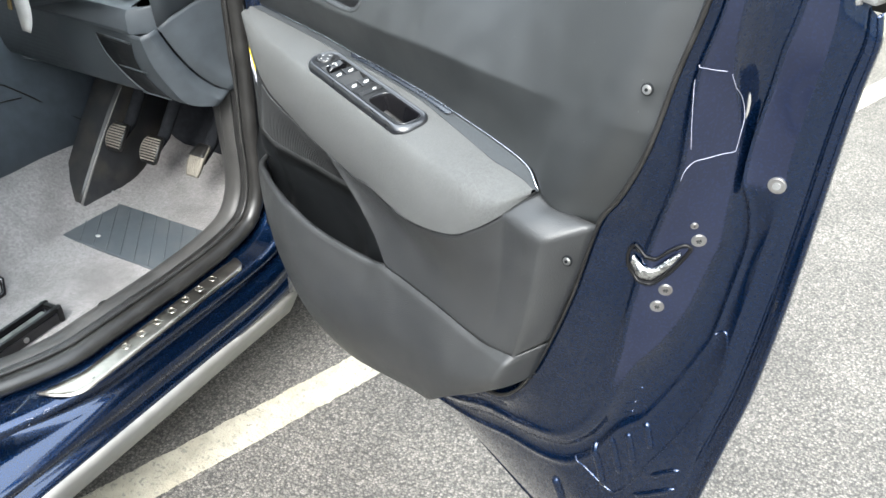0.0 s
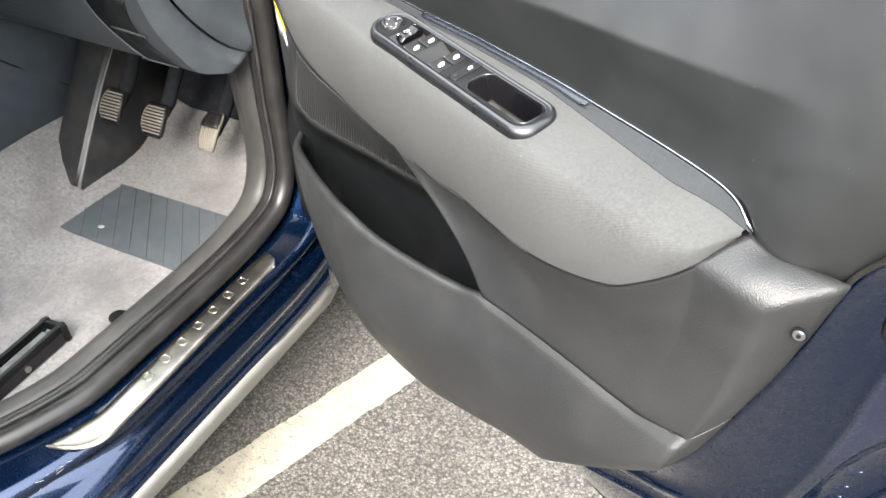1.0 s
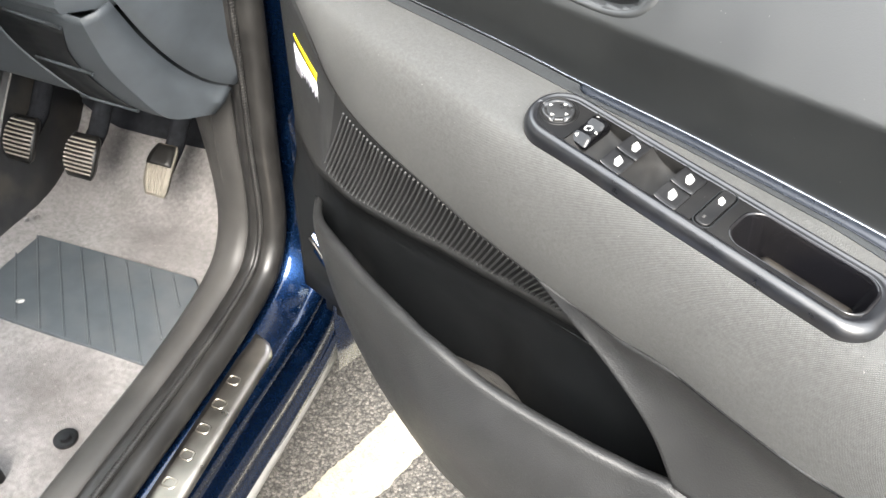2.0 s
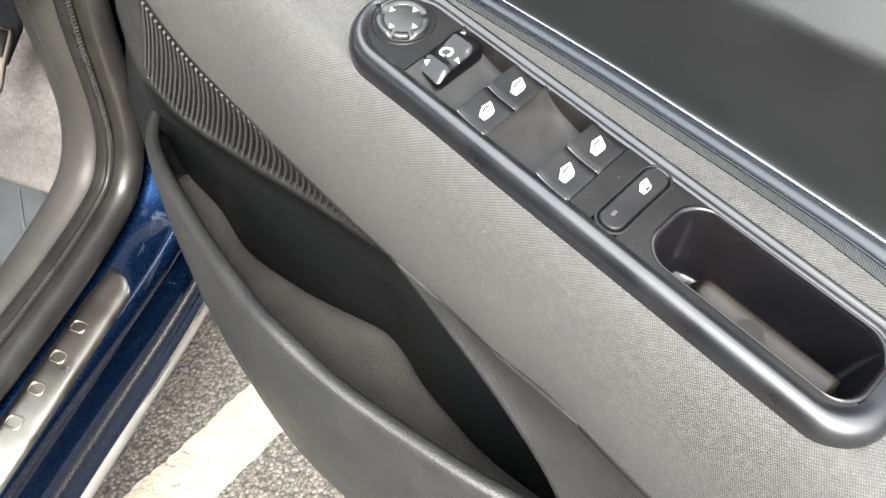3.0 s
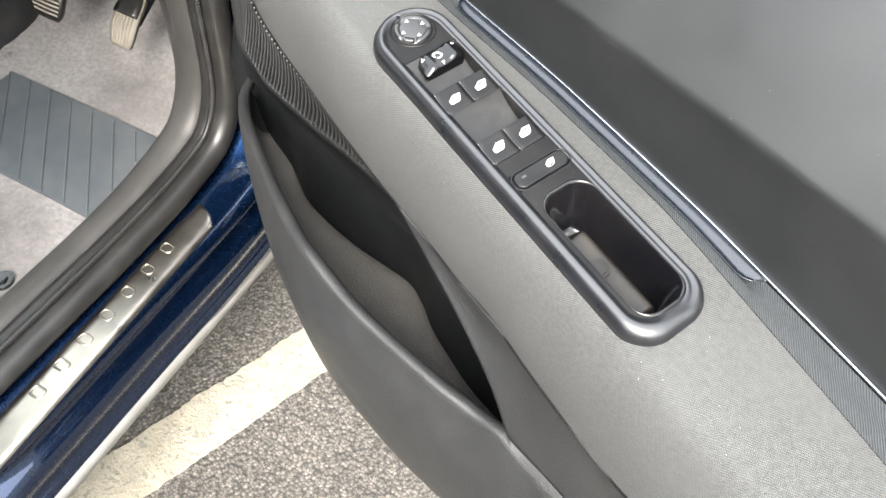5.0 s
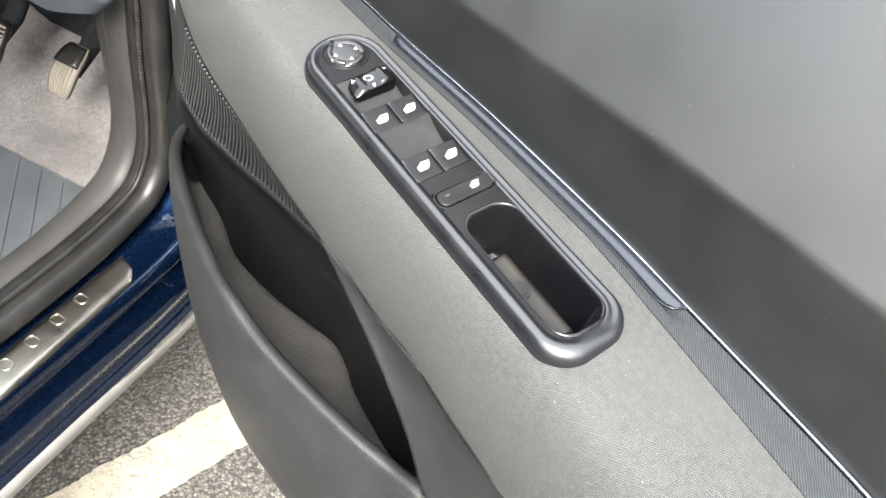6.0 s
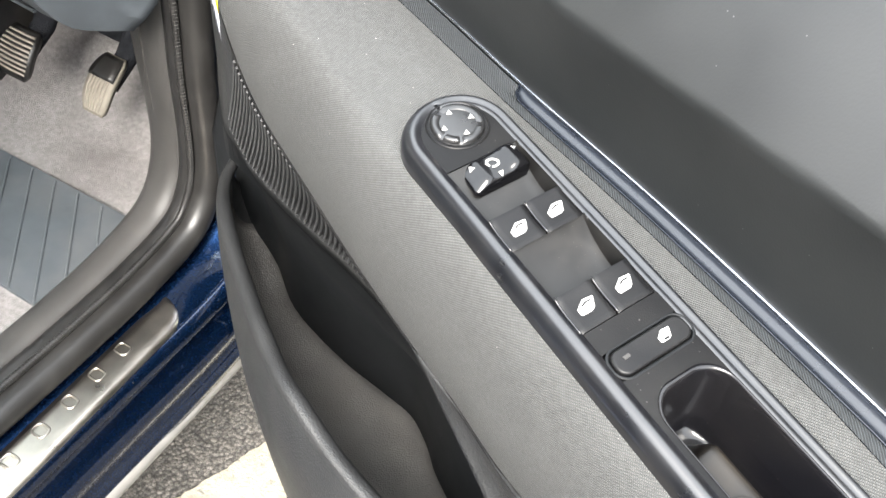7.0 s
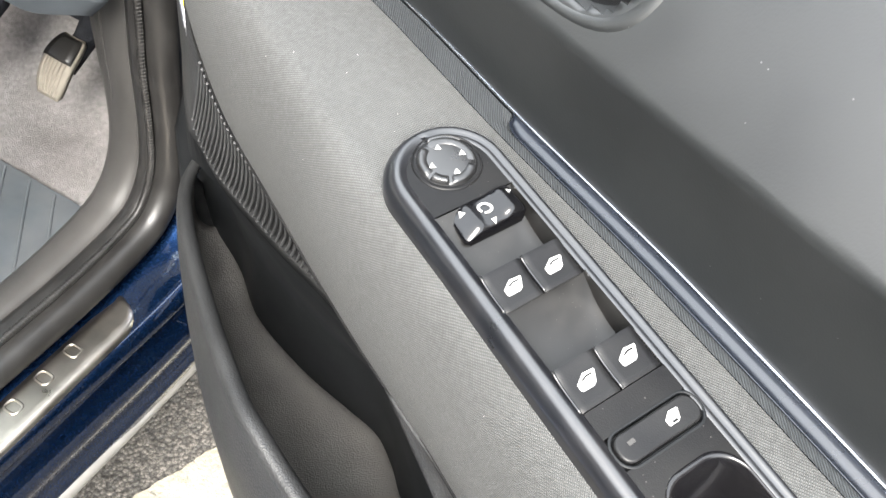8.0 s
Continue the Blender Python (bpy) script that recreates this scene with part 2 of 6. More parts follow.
def road_paint():
    m = material("road_paint", (0.245, 0.226, 0.178), 0.7, vary=0.18, scale=25, grain=1.0, grain_scale=160, bump_dist=0.004, stain=(0.19, 0.165, 0.118), stain_scale=6, stain_amount=0.6)
    nt = m.node_tree
    link = nt.links.new
    b = nt.nodes["Principled BSDF"]
    tc = nt.nodes.new("ShaderNodeTexCoord")
    n = nt.nodes.new("ShaderNodeTexNoise")
    n.inputs["Scale"].default_value, n.inputs["Detail"].default_value = 90, 4
    link(tc.outputs["Object"], n.inputs["Vector"])
    r = nt.nodes.new("ShaderNodeMapRange")
    r.inputs["From Min"].default_value, r.inputs["From Max"].default_value = 0.57, 0.66
    link(n.outputs["Fac"], r.inputs["Value"])
    mx = nt.nodes.new("ShaderNodeMixRGB")
    link(r.outputs["Result"], mx.inputs["Fac"])
    link(b.inputs["Base Color"].links[0].from_socket, mx.inputs["Color1"])
    mx.inputs["Color2"].default_value = (0.15, 0.14, 0.12, 1)
    link(mx.outputs["Color"], b.inputs["Base Color"])
    return m


def specks(m, scale, limit, colour, amount=1.0):
    """Scattered small flecks of dust or chipped spots on a surface."""
    nt = m.node_tree
    link = nt.links.new
    b = nt.nodes["Principled BSDF"]
    tc = nt.nodes.new("ShaderNodeTexCoord")
    v = nt.nodes.new("ShaderNodeTexVoronoi")
    v.inputs["Scale"].default_value = scale
    link(tc.outputs["Object"], v.inputs["Vector"])
    n = nt.nodes.new("ShaderNodeTexNoise")
    n.inputs["Scale"].default_value = scale * 0.12
    link(tc.outputs["Object"], n.inputs["Vector"])
    s = nt.nodes.new("ShaderNodeMath")
    s.operation = "MULTIPLY"
    s.inputs[1].default_value = limit * 2
    link(n.outputs["Fac"], s.inputs[0])
    lt = nt.nodes.new("ShaderNodeMath")
    lt.operation = "LESS_THAN"
    link(v.outputs["Distance"], lt.inputs[0])
    link(s.outputs[0], lt.inputs[1])
    am = nt.nodes.new("ShaderNodeMath")
    am.operation = "MULTIPLY"
    am.inputs[1].default_value = amount
    link(lt.outputs[0], am.inputs[0])
    mx = nt.nodes.new("ShaderNodeMixRGB")
    link(am.outputs[0], mx.inputs["Fac"])
    link(b.inputs["Base Color"].links[0].from_socket, mx.inputs["Color1"])
    mx.inputs["Color2"].default_value = (*colour, 1)
    link(mx.outputs["Color"], b.inputs["Base Color"])


def reflection_film(m, colour, amount):
    """A painted dull grey-violet reflection, where the mesh carries its mask, over glossy paint."""
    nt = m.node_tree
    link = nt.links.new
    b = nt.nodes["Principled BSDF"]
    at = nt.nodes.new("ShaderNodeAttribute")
    at.attribute_name = "reflection"
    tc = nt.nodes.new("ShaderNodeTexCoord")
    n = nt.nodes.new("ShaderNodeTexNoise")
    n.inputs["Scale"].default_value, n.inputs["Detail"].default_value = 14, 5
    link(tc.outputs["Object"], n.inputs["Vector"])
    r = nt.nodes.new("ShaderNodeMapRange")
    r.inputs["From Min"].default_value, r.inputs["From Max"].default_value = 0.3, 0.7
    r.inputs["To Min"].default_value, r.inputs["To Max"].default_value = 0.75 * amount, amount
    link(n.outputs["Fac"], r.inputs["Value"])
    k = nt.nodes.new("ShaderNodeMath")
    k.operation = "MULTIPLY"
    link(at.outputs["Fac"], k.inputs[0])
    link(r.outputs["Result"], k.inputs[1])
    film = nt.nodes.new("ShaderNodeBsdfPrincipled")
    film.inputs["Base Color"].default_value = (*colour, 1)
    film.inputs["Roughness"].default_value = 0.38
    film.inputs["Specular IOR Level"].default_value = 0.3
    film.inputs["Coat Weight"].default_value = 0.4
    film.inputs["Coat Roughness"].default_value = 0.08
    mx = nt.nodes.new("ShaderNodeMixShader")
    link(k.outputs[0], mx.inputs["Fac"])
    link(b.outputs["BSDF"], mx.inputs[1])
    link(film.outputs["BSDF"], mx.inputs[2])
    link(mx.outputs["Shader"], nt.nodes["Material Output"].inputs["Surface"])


# grey-violet reflection painted into the navy where the mask is set
reflection_film(M_PAINT, (0.0075, 0.0095, 0.0215), 0.72)
specks(M_PAINT, 70, 0.045, (0.16, 0.16, 0.17), 0.7)
specks(M_UPPER, 80, 0.028, (0.16, 0.16, 0.155), 0.5)
specks(M_CARD, 90, 0.035, (0.16, 0.155, 0.15), 0.5)
specks(M_SCOOP, 520, 0.06, (0.13, 0.125, 0.115), 0.45)
specks(M_BLACK, 260, 0.06, (0.10, 0.095, 0.09), 0.6)
specks(M_GLOSS, 220, 0.05, (0.09, 0.085, 0.08), 0.6)
specks(M_CARPET, 90, 0.08, (0.5, 0.47, 0.42), 0.5)
M_ASPHALT = asphalt()
M_ROADPAINT = road_paint()
M_GREYRUB = material("grey_rubber", (0.10, 0.10, 0.098), 0.6, stain=(0.05, 0.05, 0.05), stain_scale=40, stain_amount=0.4)
M_LINT = material("lint", (0.24, 0.232, 0.218), 0.9)


# ---- building helpers ----
def part(name, bm, mat, parent=None, label="", thick=0.0, bevel=0.0):
    me = bpy.data.meshes.new(name)
    bm.to_mesh(me)
    bm.free()
    me.materials.append(mat)
    ob = new(name, me)
    if parent is not None:
        ob.parent = parent
    if label:
        ob["label"] = label
    if thick:
        s = ob.modifiers.new("thick", "SOLIDIFY")
        s.thickness, s.offset = thick, 0
    if bevel:
        v = ob.modifiers.new("bevel", "BEVEL")
        v.width, v.segments, v.limit_method = bevel, 2, "ANGLE"
    return ob


def thing(name, m, label, category, group="", kind=""):
    e = new(name)
    e.matrix_world = m
    return tagged(e, label, category, group, kind)


def holder(name, m, parent, label=""):
    """A part that is made of pieces: an Empty under its thing."""
    e = new(name)
    e.parent = parent
    e.matrix_local = m
    if label:
        e["label"] = label
    return e


def ease(xs, ys):
    """A smooth curve through the given stations that does not overshoot."""
    xs, ys = np.array(xs, float), np.array(ys, float)
    h, d = np.diff(xs), np.diff(ys) / np.diff(xs)
    m = np.zeros(len(xs))
    m[0], m[-1] = d[0], d[-1]
    for i in range(1, len(xs) - 1):
        if d[i - 1] * d[i] > 0:
            w1, w2 = 2 * h[i] + h[i - 1], h[i] + 2 * h[i - 1]
            m[i] = (w1 + w2) / (w1 / d[i - 1] + w2 / d[i])

    def f(x):
        x = min(max(x, xs[0]), xs[-1])
        i = min(int(np.searchsorted(xs, x, "right")) - 1, len(xs) - 2)
        t = (x - xs[i]) / h[i]
        return float((1 + 2 * t) * (1 - t) ** 2 * ys[i] + t * (1 - t) ** 2 * h[i] * m[i] + t * t * (3 - 2 * t) * ys[i + 1] + t * t * (t - 1) * h[i] * m[i + 1])
    return f


def step(a, b, x):
    t = min(max((x - a) / (b - a), 0), 1)
    return t * t * (3 - 2 * t)


def D(u, w, z):
    """Door coordinates: u from the hinge to the shut edge, w out of the lining, z up."""
    return Vector((u, -w, z))


def loft(bm, rows, closed=False):
    """Quads over rows of points, with lengths along both ways as a UV map."""
    uv = bm.loops.layers.uv.get("lengths") or bm.loops.layers.uv.new("lengths")
    vs = [[bm.verts.new(p) for p in r] for r in rows]
    n, k = len(rows), len(rows[0])
    along = [[0.0] * k for _ in range(n)]
    up = [[0.0] * k for _ in range(n)]
    for i in range(n):
        for j in range(k):
            if j:
                along[i][j] = along[i][j - 1] + (Vector(rows[i][j]) - Vector(rows[i][j - 1])).length
            if i:
                up[i][j] = up[i - 1][j] + (Vector(rows[i][j]) - Vector(rows[i - 1][j])).length
    for i in range(n - 1):
        for j in range(k if closed else k - 1):
            q = [(i, j), (i, (j + 1) % k), (i + 1, (j + 1) % k), (i + 1, j)]
            try:
                f = bm.faces.new([vs[a][b] for a, b in q])
            except ValueError:
                continue
            f.smooth = True
            for lo, (a, b) in zip(f.loops, q):
                lo[uv].uv = (along[a][b], up[a][b])
    return vs


def coons(top, bottom, left, right, n, k):
    """A patch between four curves: top and bottom run along s, left and right from top to bottom."""
    rows = []
    for i in range(k + 1):
        v = i / k
        r = []
        for j in range(n + 1):
            s = j / n
            t, b, l, g = Vector(top(s)), Vector(bottom(s)), Vector(left(v)), Vector(right(v))
            c = (1 - s) * (1 - v) * Vector(top(0)) + s * (1 - v) * Vector(top(1)) + (1 - s) * v * Vector(bottom(0)) + s * v * Vector(bottom(1))
            r.append((1 - v) * t + v * b + (1 - s) * l + s * g - c)
        rows.append(r)
    return rows


def through_points(pts):
    """A smooth curve over 0..1 through some points, by their distances."""
    pts = [Vector(p) for p in pts]
    d = [0.0]
    for a, b in zip(pts[:-1], pts[1:]):
        d.append(d[-1] + (b - a).length)
    d = [x / d[-1] for x in d]
    fs = [ease(d, [p[i] for p in pts]) for i in range(3)]
    return lambda s: Vector([f(s) for f in fs])


def weld(bm, dist=0.0006, smooth=0):
    bmesh.ops.remove_doubles(bm, verts=bm.verts, dist=dist)
    for _ in range(smooth):
        bmesh.ops.smooth_vert(bm, verts=[v for v in bm.verts if not v.is_boundary], factor=0.5, use_axis_x=True, use_axis_y=True, use_axis_z=True)
    bmesh.ops.recalc_face_normals(bm, faces=bm.faces)
    return bm


def crisp(bm, angle=35):
    """Keeps edges sharper than the angle from being shaded round."""
    for e in bm.edges:
        if len(e.link_faces) == 2 and e.calc_face_angle(0) > radians(angle):
            e.smooth = False
    return bm


def tube(bm, pts, r, sides=8, cap=True, flat=1.0, up=Vector((0, 0, 1))):
    """A rod along points; r a number or a function of 0..1."""
    pts = [Vector(p) for p in pts]
    rows = []
    for i, p in enumerate(pts):
        d = (pts[min(i + 1, len(pts) - 1)] - pts[max(i - 1, 0)]).normalized()
        a = d.cross(up)
        a = a.normalized() if a.length > 1e-4 else d.cross(Vector((1, 0, 0))).normalized()
        b = a.cross(d).normalized()
        rad = r(i / (len(pts) - 1)) if callable(r) else r
        rows.append([p + rad * (math.cos(q) * a + flat * math.sin(q) * b) for q in [2 * math.pi * k / sides for k in range(sides)]])
    vs = loft(bm, rows, closed=True)
    if cap:
        for ring in (vs[0], vs[-1]):
            bm.faces.new(ring)
    return bm


def box(bm, c, size, rot=None, bevel=0.0, seg=2):
    m = Matrix.Translation(c) @ (rot or Matrix()) @ Matrix.Diagonal((*size, 1))
    r = bmesh.ops.create_cube(bm, size=1, matrix=m)
    if bevel:
        es = list({e for v in r["verts"] for e in v.link_edges})
        bmesh.ops.bevel(bm, geom=es, offset=bevel, segments=seg, affect="EDGES", profile=0.6)
    return bm


def disc(bm, c, r, h, axis=Vector((0, 0, 1)), seg=20, bevel=0.0):
    q = axis.to_track_quat("Z", "Y").to_matrix().to_4x4()
    res = bmesh.ops.create_cone(bm, cap_ends=True, segments=seg, radius1=r, radius2=r, depth=h, matrix=Matrix.Translation(c) @ q)
    if bevel:
        es = [e for e in {e for v in res["verts"] for e in v.link_edges} if len(e.link_faces) == 2 and any(len(f.verts) > 4 for f in e.link_faces)]
        bmesh.ops.bevel(bm, geom=es, offset=bevel, segments=2, affect="EDGES")
    return bm


def outline_prism(bm, pts, lo, hi, chamfer=0.0):
    """An upright prism over a flat outline of (x, y), with a chamfered top."""
    c = Vector((sum(p[0] for p in pts) / len(pts), sum(p[1] for p in pts) / len(pts), 0))
    ring = lambda z, k: [bm.verts.new((c.x + (x - c.x) * k, c.y + (y - c.y) * k, z)) for x, y in pts]
    size = max(abs(p[0] - c.x) + abs(p[1] - c.y) for p in pts)
    rings = [ring(lo, 1), ring(hi - chamfer, 1)] + ([ring(hi, 1 - chamfer / size * 1.4)] if chamfer else [])
    for a, b in zip(rings[:-1], rings[1:]):
        for i in range(len(a)):
            bm.faces.new((a[i], a[(i + 1) % len(a)], b[(i + 1) % len(a)], b[i]))
    bm.faces.new(rings[-1])
    bm.faces.new(list(reversed(rings[0])))
    return bm


# ---- ground ----
bm = bmesh.new()
loft(bm, [[(x, y, 0) for x in (-60, -6, 6, 60)] for y in (-60, -6, 8, 60)])
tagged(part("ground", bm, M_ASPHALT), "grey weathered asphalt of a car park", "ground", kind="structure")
sd = Vector((math.sin(radians(20.6)), math.cos(radians(20.6)), 0))
sn = Vector((sd.y, -sd.x, 0))
s0 = Vector((-1.004, 1.322, 0))
bm = bmesh.new()
rows = []
for i in range(1201):
    p = s0 + sd * (-3.0 + i * 0.0075)
    j1, j2 = [noise.noise(p * 26 + o) * 0.004 + noise.noise(p * 110 + o) * 0.0035 for o in (Vector(), Vector((9, 0, 0)))]
    rows.append([p + sn * j1 + Vector((0, 0, 0.004)), p + sn * (0.107 + j2) + Vector((0, 0, 0.004))])
loft(bm, rows)
tagged(part("painted_bay_line", bm, M_ROADPAINT), "worn cream-white painted parking bay line on asphalt", "road marking", kind="structure")
bm = bmesh.new()
box(bm, (1.5, 6.2, 1.2), (9.0, 0.25, 2.4), pose(0, 0, 0, 0, 0, -12))
tagged(part("wall_far", bm, M_CREAM), "pale cream rendered wall beyond the car park", "wall", kind="structure")

# unseen walls round the car park, behind and beside the walker, added as pale reflectors
M_PALE = material("pale_reflector", (0.46, 0.45, 0.41), 0.85, vary=0.12, scale=3, grain=0.4, grain_scale=60, stain=(0.25, 0.24, 0.21), stain_scale=0.7, stain_amount=0.5)
for name, c, size in (("wall_behind", (0.0, -9.0, 1.9), (26.0, 0.4, 3.8)), ("wall_side", (9.5, -1.0, 2.4), (0.4, 17.0, 4.8)), ("wall_beyond", (-11.5, 0.0, 2.6), (0.4, 19.0, 5.2)), ("wall_front", (-7.0, 9.0, 2.6), (9.0, 0.4, 5.2))):
    bm = bmesh.new()
    box(bm, c, size)
    tagged(part(name, bm, M_PALE), "plain pale wall, unseen, added round the car park to brighten reflections", "wall", kind="structure")

# ---- the car ----
car = thing("car", pose(0, 0, 0), "navy blue car with its driver's door open", "car")

# ---- the open door ----
DOOR = Matrix(((math.sin(radians(66.6)), math.cos(radians(66.6)), 0, -1.0), (-math.cos(radians(66.6)), math.sin(radians(66.6)), 0, 1.08), (0, 0, 1, 0), (0, 0, 0, 1)))
door = holder("door", DOOR, car, "open navy blue door with grey and black lining")

# lines of the lining, by u: upper edge of the armrest, lower seam of its cloth, lip of the bin, widest bulge, bottom edge
A_w = ease([-0.06, 0.2, 0.24, 0.3, 0.4, 0.44, 0.5, 0.54, 0.58, 0.62, 0.67, 0.707, 0.76, 0.79, 0.83, 0.87], [-0.052, -0.047, -0.0445, -0.040, -0.036, -0.033, -0.028, -0.024, -0.0185, -0.013, -0.006, 0.0, 0.010, 0.019, 0.014, 0.006])
A_z = ease([-0.06, 0.70, 0.74, 0.77, 0.79, 0.81, 0.83, 0.87], [1.001, 1.004, 1.003, 0.998, 0.984, 0.974, 0.970, 0.971])
B_U = [-0.10, -0.06, -0.03, 0.0, 0.03, 0.07, 0.14, 0.2, 0.26, 0.31, 0.36, 0.41, 0.45, 0.49, 0.55, 0.64, 0.70, 0.735, 0.767, 0.785]
B_w = ease(B_U, [-0.034, -0.017, -0.009, 0.002, 0.012, 0.022, 0.034, 0.037, 0.039, 0.042, 0.043, 0.048, 0.052, 0.060, 0.068, 0.078, 0.077, 0.070, 0.055, 0.020])
B_z = ease(B_U, [0.992, 0.984, 0.966, 0.944, 0.921, 0.904, 0.892, 0.881, 0.868, 0.864, 0.859, 0.859, 0.864, 0.870, 0.870, 0.884, 0.902, 0.925, 0.955, 0.982])
K_w = ease([-0.06, 0.0, 0.1, 0.2, 0.3, 0.4, 0.5, 0.65, 0.72, 0.785], [-0.012, 0.010, 0.034, 0.048, 0.063, 0.067, 0.073, 0.080, 0.076, 0.030])
L_u = [-0.05, -0.02, 0.03, 0.09, 0.13, 0.2, 0.25, 0.3, 0.385, 0.43, 0.47, 0.505, 0.627, 0.716, 0.79]
L_w = ease(L_u, [-0.03, 0.0, 0.025, 0.045, 0.056, 0.073, 0.081, 0.080, 0.070, 0.063, 0.054, 0.049, 0.046, 0.046, 0.050])
L_z = ease(L_u, [0.698, 0.700, 0.715, 0.728, 0.732, 0.743, 0.746, 0.739, 0.733, 0.733, 0.732, 0.738, 0.737, 0.735, 0.745])
M_w = ease([-0.05, 0.0, 0.1, 0.2, 0.29, 0.4, 0.5, 0.6, 0.7, 0.79], [-0.03, 0.015, 0.062, 0.092, 0.106, 0.100, 0.086, 0.076, 0.068, 0.054])
F_u = [-0.05, 0.0, 0.078, 0.157, 0.27, 0.356, 0.477, 0.61, 0.706, 0.745, 0.79]
F_w = ease(F_u, [-0.03, 0.010, 0.035, 0.046, 0.055, 0.052, 0.052, 0.056, 0.060, 0.056, 0.046])
F_z = ease(F_u, [0.64, 0.615, 0.562, 0.511, 0.468, 0.456, 0.483, 0.542, 0.602, 0.634, 0.68])
R_u = ease([0.45, 0.585, 0.646, 0.72, 0.835, 0.90, 0.971, 1.01, 1.074, 1.162, 1.233, 1.30], [0.69, 0.740, 0.769, 0.796, 0.832, 0.850, 0.868, 0.885, 0.911, 0.931, 0.950, 0.962])
C_u = ease([0.45, 0.60, 0.657, 0.74, 0.83, 0.947], [0.66, 0.73, 0.762, 0.790, 0.814, 0.830])

# upper lining
bm = bmesh.new()
rows = []
NU = 300
CREASE = ease([-0.06, 0.2, 0.3, 0.45, 0.55, 0.66, 0.8, 0.95], [1.064, 1.066, 1.069, 1.076, 1.082, 1.085, 1.089, 1.090])


def upper_w(u, u0, z):
    """How far the upper lining stands out: an overhanging crease, then leaning back to the window."""
    front = -0.044 + 0.052 * max(u, 0)
    crease = CREASE(u)
    fade = 1 - 0.75 * step(0.62, 0.86, u)
    if z < crease:
        k = min(max((z - A_z(u0)) / (crease - A_z(u0)), 0), 1)
        low = A_w(u0) + 0.0012
        return low + (front + 0.010 * fade - low) * k ** 1.25
    return front + 0.010 * fade - 0.45 * fade * (z - crease) - 0.1 * (1 - fade) * (z - crease)


for i in range(121):
    v = max(i - 1, 0) / 119
    r = []
    for j in range(NU + 1):
        s = j / NU
        s = s + 0.35 * (s - s * s) * s
        u0 = -0.06 + s * 0.926
        z = A_z(u0) + (1.31 - A_z(u0)) * v ** 1.3
        u = u0 + s ** 5 * (R_u(z) - 0.866)
        w = upper_w(u, u0, z)
        w -= 0.016 * step(0.93, 1.0, s) ** 2
        if i == 0:
            z, w = z - 0.018, w - 0.005
        r.append(D(u, w, z))
    rows.append(r)
loft(bm, rows)
# recess behind the opener
HU, HZ, HRU, HRZ = 0.275, 1.121, 0.072, 0.042
inside = lambda u, z: ((u - HU) / HRU) ** 4 + ((z - HZ) / HRZ) ** 4
bmesh.ops.delete(bm, geom=[f for f in bm.faces if inside(f.calc_center_median().x, f.calc_center_median().z) < 0.93], context="FACES")
part("upper_lining", weld(bm), M_UPPER, door, "grey leather-grained soft upper lining", thick=0.003)
bm = bmesh.new()


def recess_ring(size, deep):
    r = []
    for j in range(96):
        a = 2 * math.pi * j / 96
        c, s = math.cos(a), math.sin(a)
        q = (c ** 4 + s ** 4) ** -0.25
        u, z = HU + HRU * size * q * c, HZ + HRZ * size * q * s
        r.append(D(u, upper_w(u, u, z) - deep, z))
    return r + [r[0]]


loft(bm, [recess_ring(*q) for q in ((1.14, 0.0010), (1.10, -0.0017), (1.06, -0.0024), (1.02, -0.0018), (0.99, 0.001), (0.97, 0.005))])
part("recess_rim", weld(bm, 0.0003), M_UPPER, door, "rounded grey rim of the opener recess")
bm = bmesh.new()
loft(bm, [recess_ring(*q) for q in ((0.975, 0.004), (0.96, 0.008), (0.93, 0.018), (0.86, 0.028), (0.6, 0.032), (0.02, 0.032))])
part("opener_recess", weld(bm, 0.0003), M_BLACK, door, "black recess of the inner opener")
bm = bmesh.new()
box(bm, D(HU - 0.004, -0.040, HZ + 0.004), (0.112, 0.008, 0.046), bevel=0.0035)
part("opener_lever", bm, M_GLOSS, door, "black inner opening lever in its recess")

# chrome bead, cloth edge band and glossy inlay along the top of the armrest
bm = bmesh.new()
us = [-0.05 + i * 0.84 / 150 for i in range(151)]
tube(bm, [D(u, A_w(u) + 0.003, A_z(u) + 0.0006) for u in us], 0.0011, 8)
part("chrome_bead", bm, M_BEAD, door, "thin bright chrome bead")


BAND = ease([-0.06, 0.19, 0.60, 0.70, 0.74, 0.79], [0.0165, 0.0165, 0.0165, 0.0165, 0.010, 0.002])


def band_w(u, k):
    """Across the band from the bead to the cloth."""
    return A_w(u) + 0.004 + k * BAND(u)


def cloth_z(u, w):
    """The cloth's flat top, falling a little to the room side and to the rear."""
    return min(A_z(u), 1.0055 - 0.15 * (w - 0.02) - 0.05 * (u - 0.4))


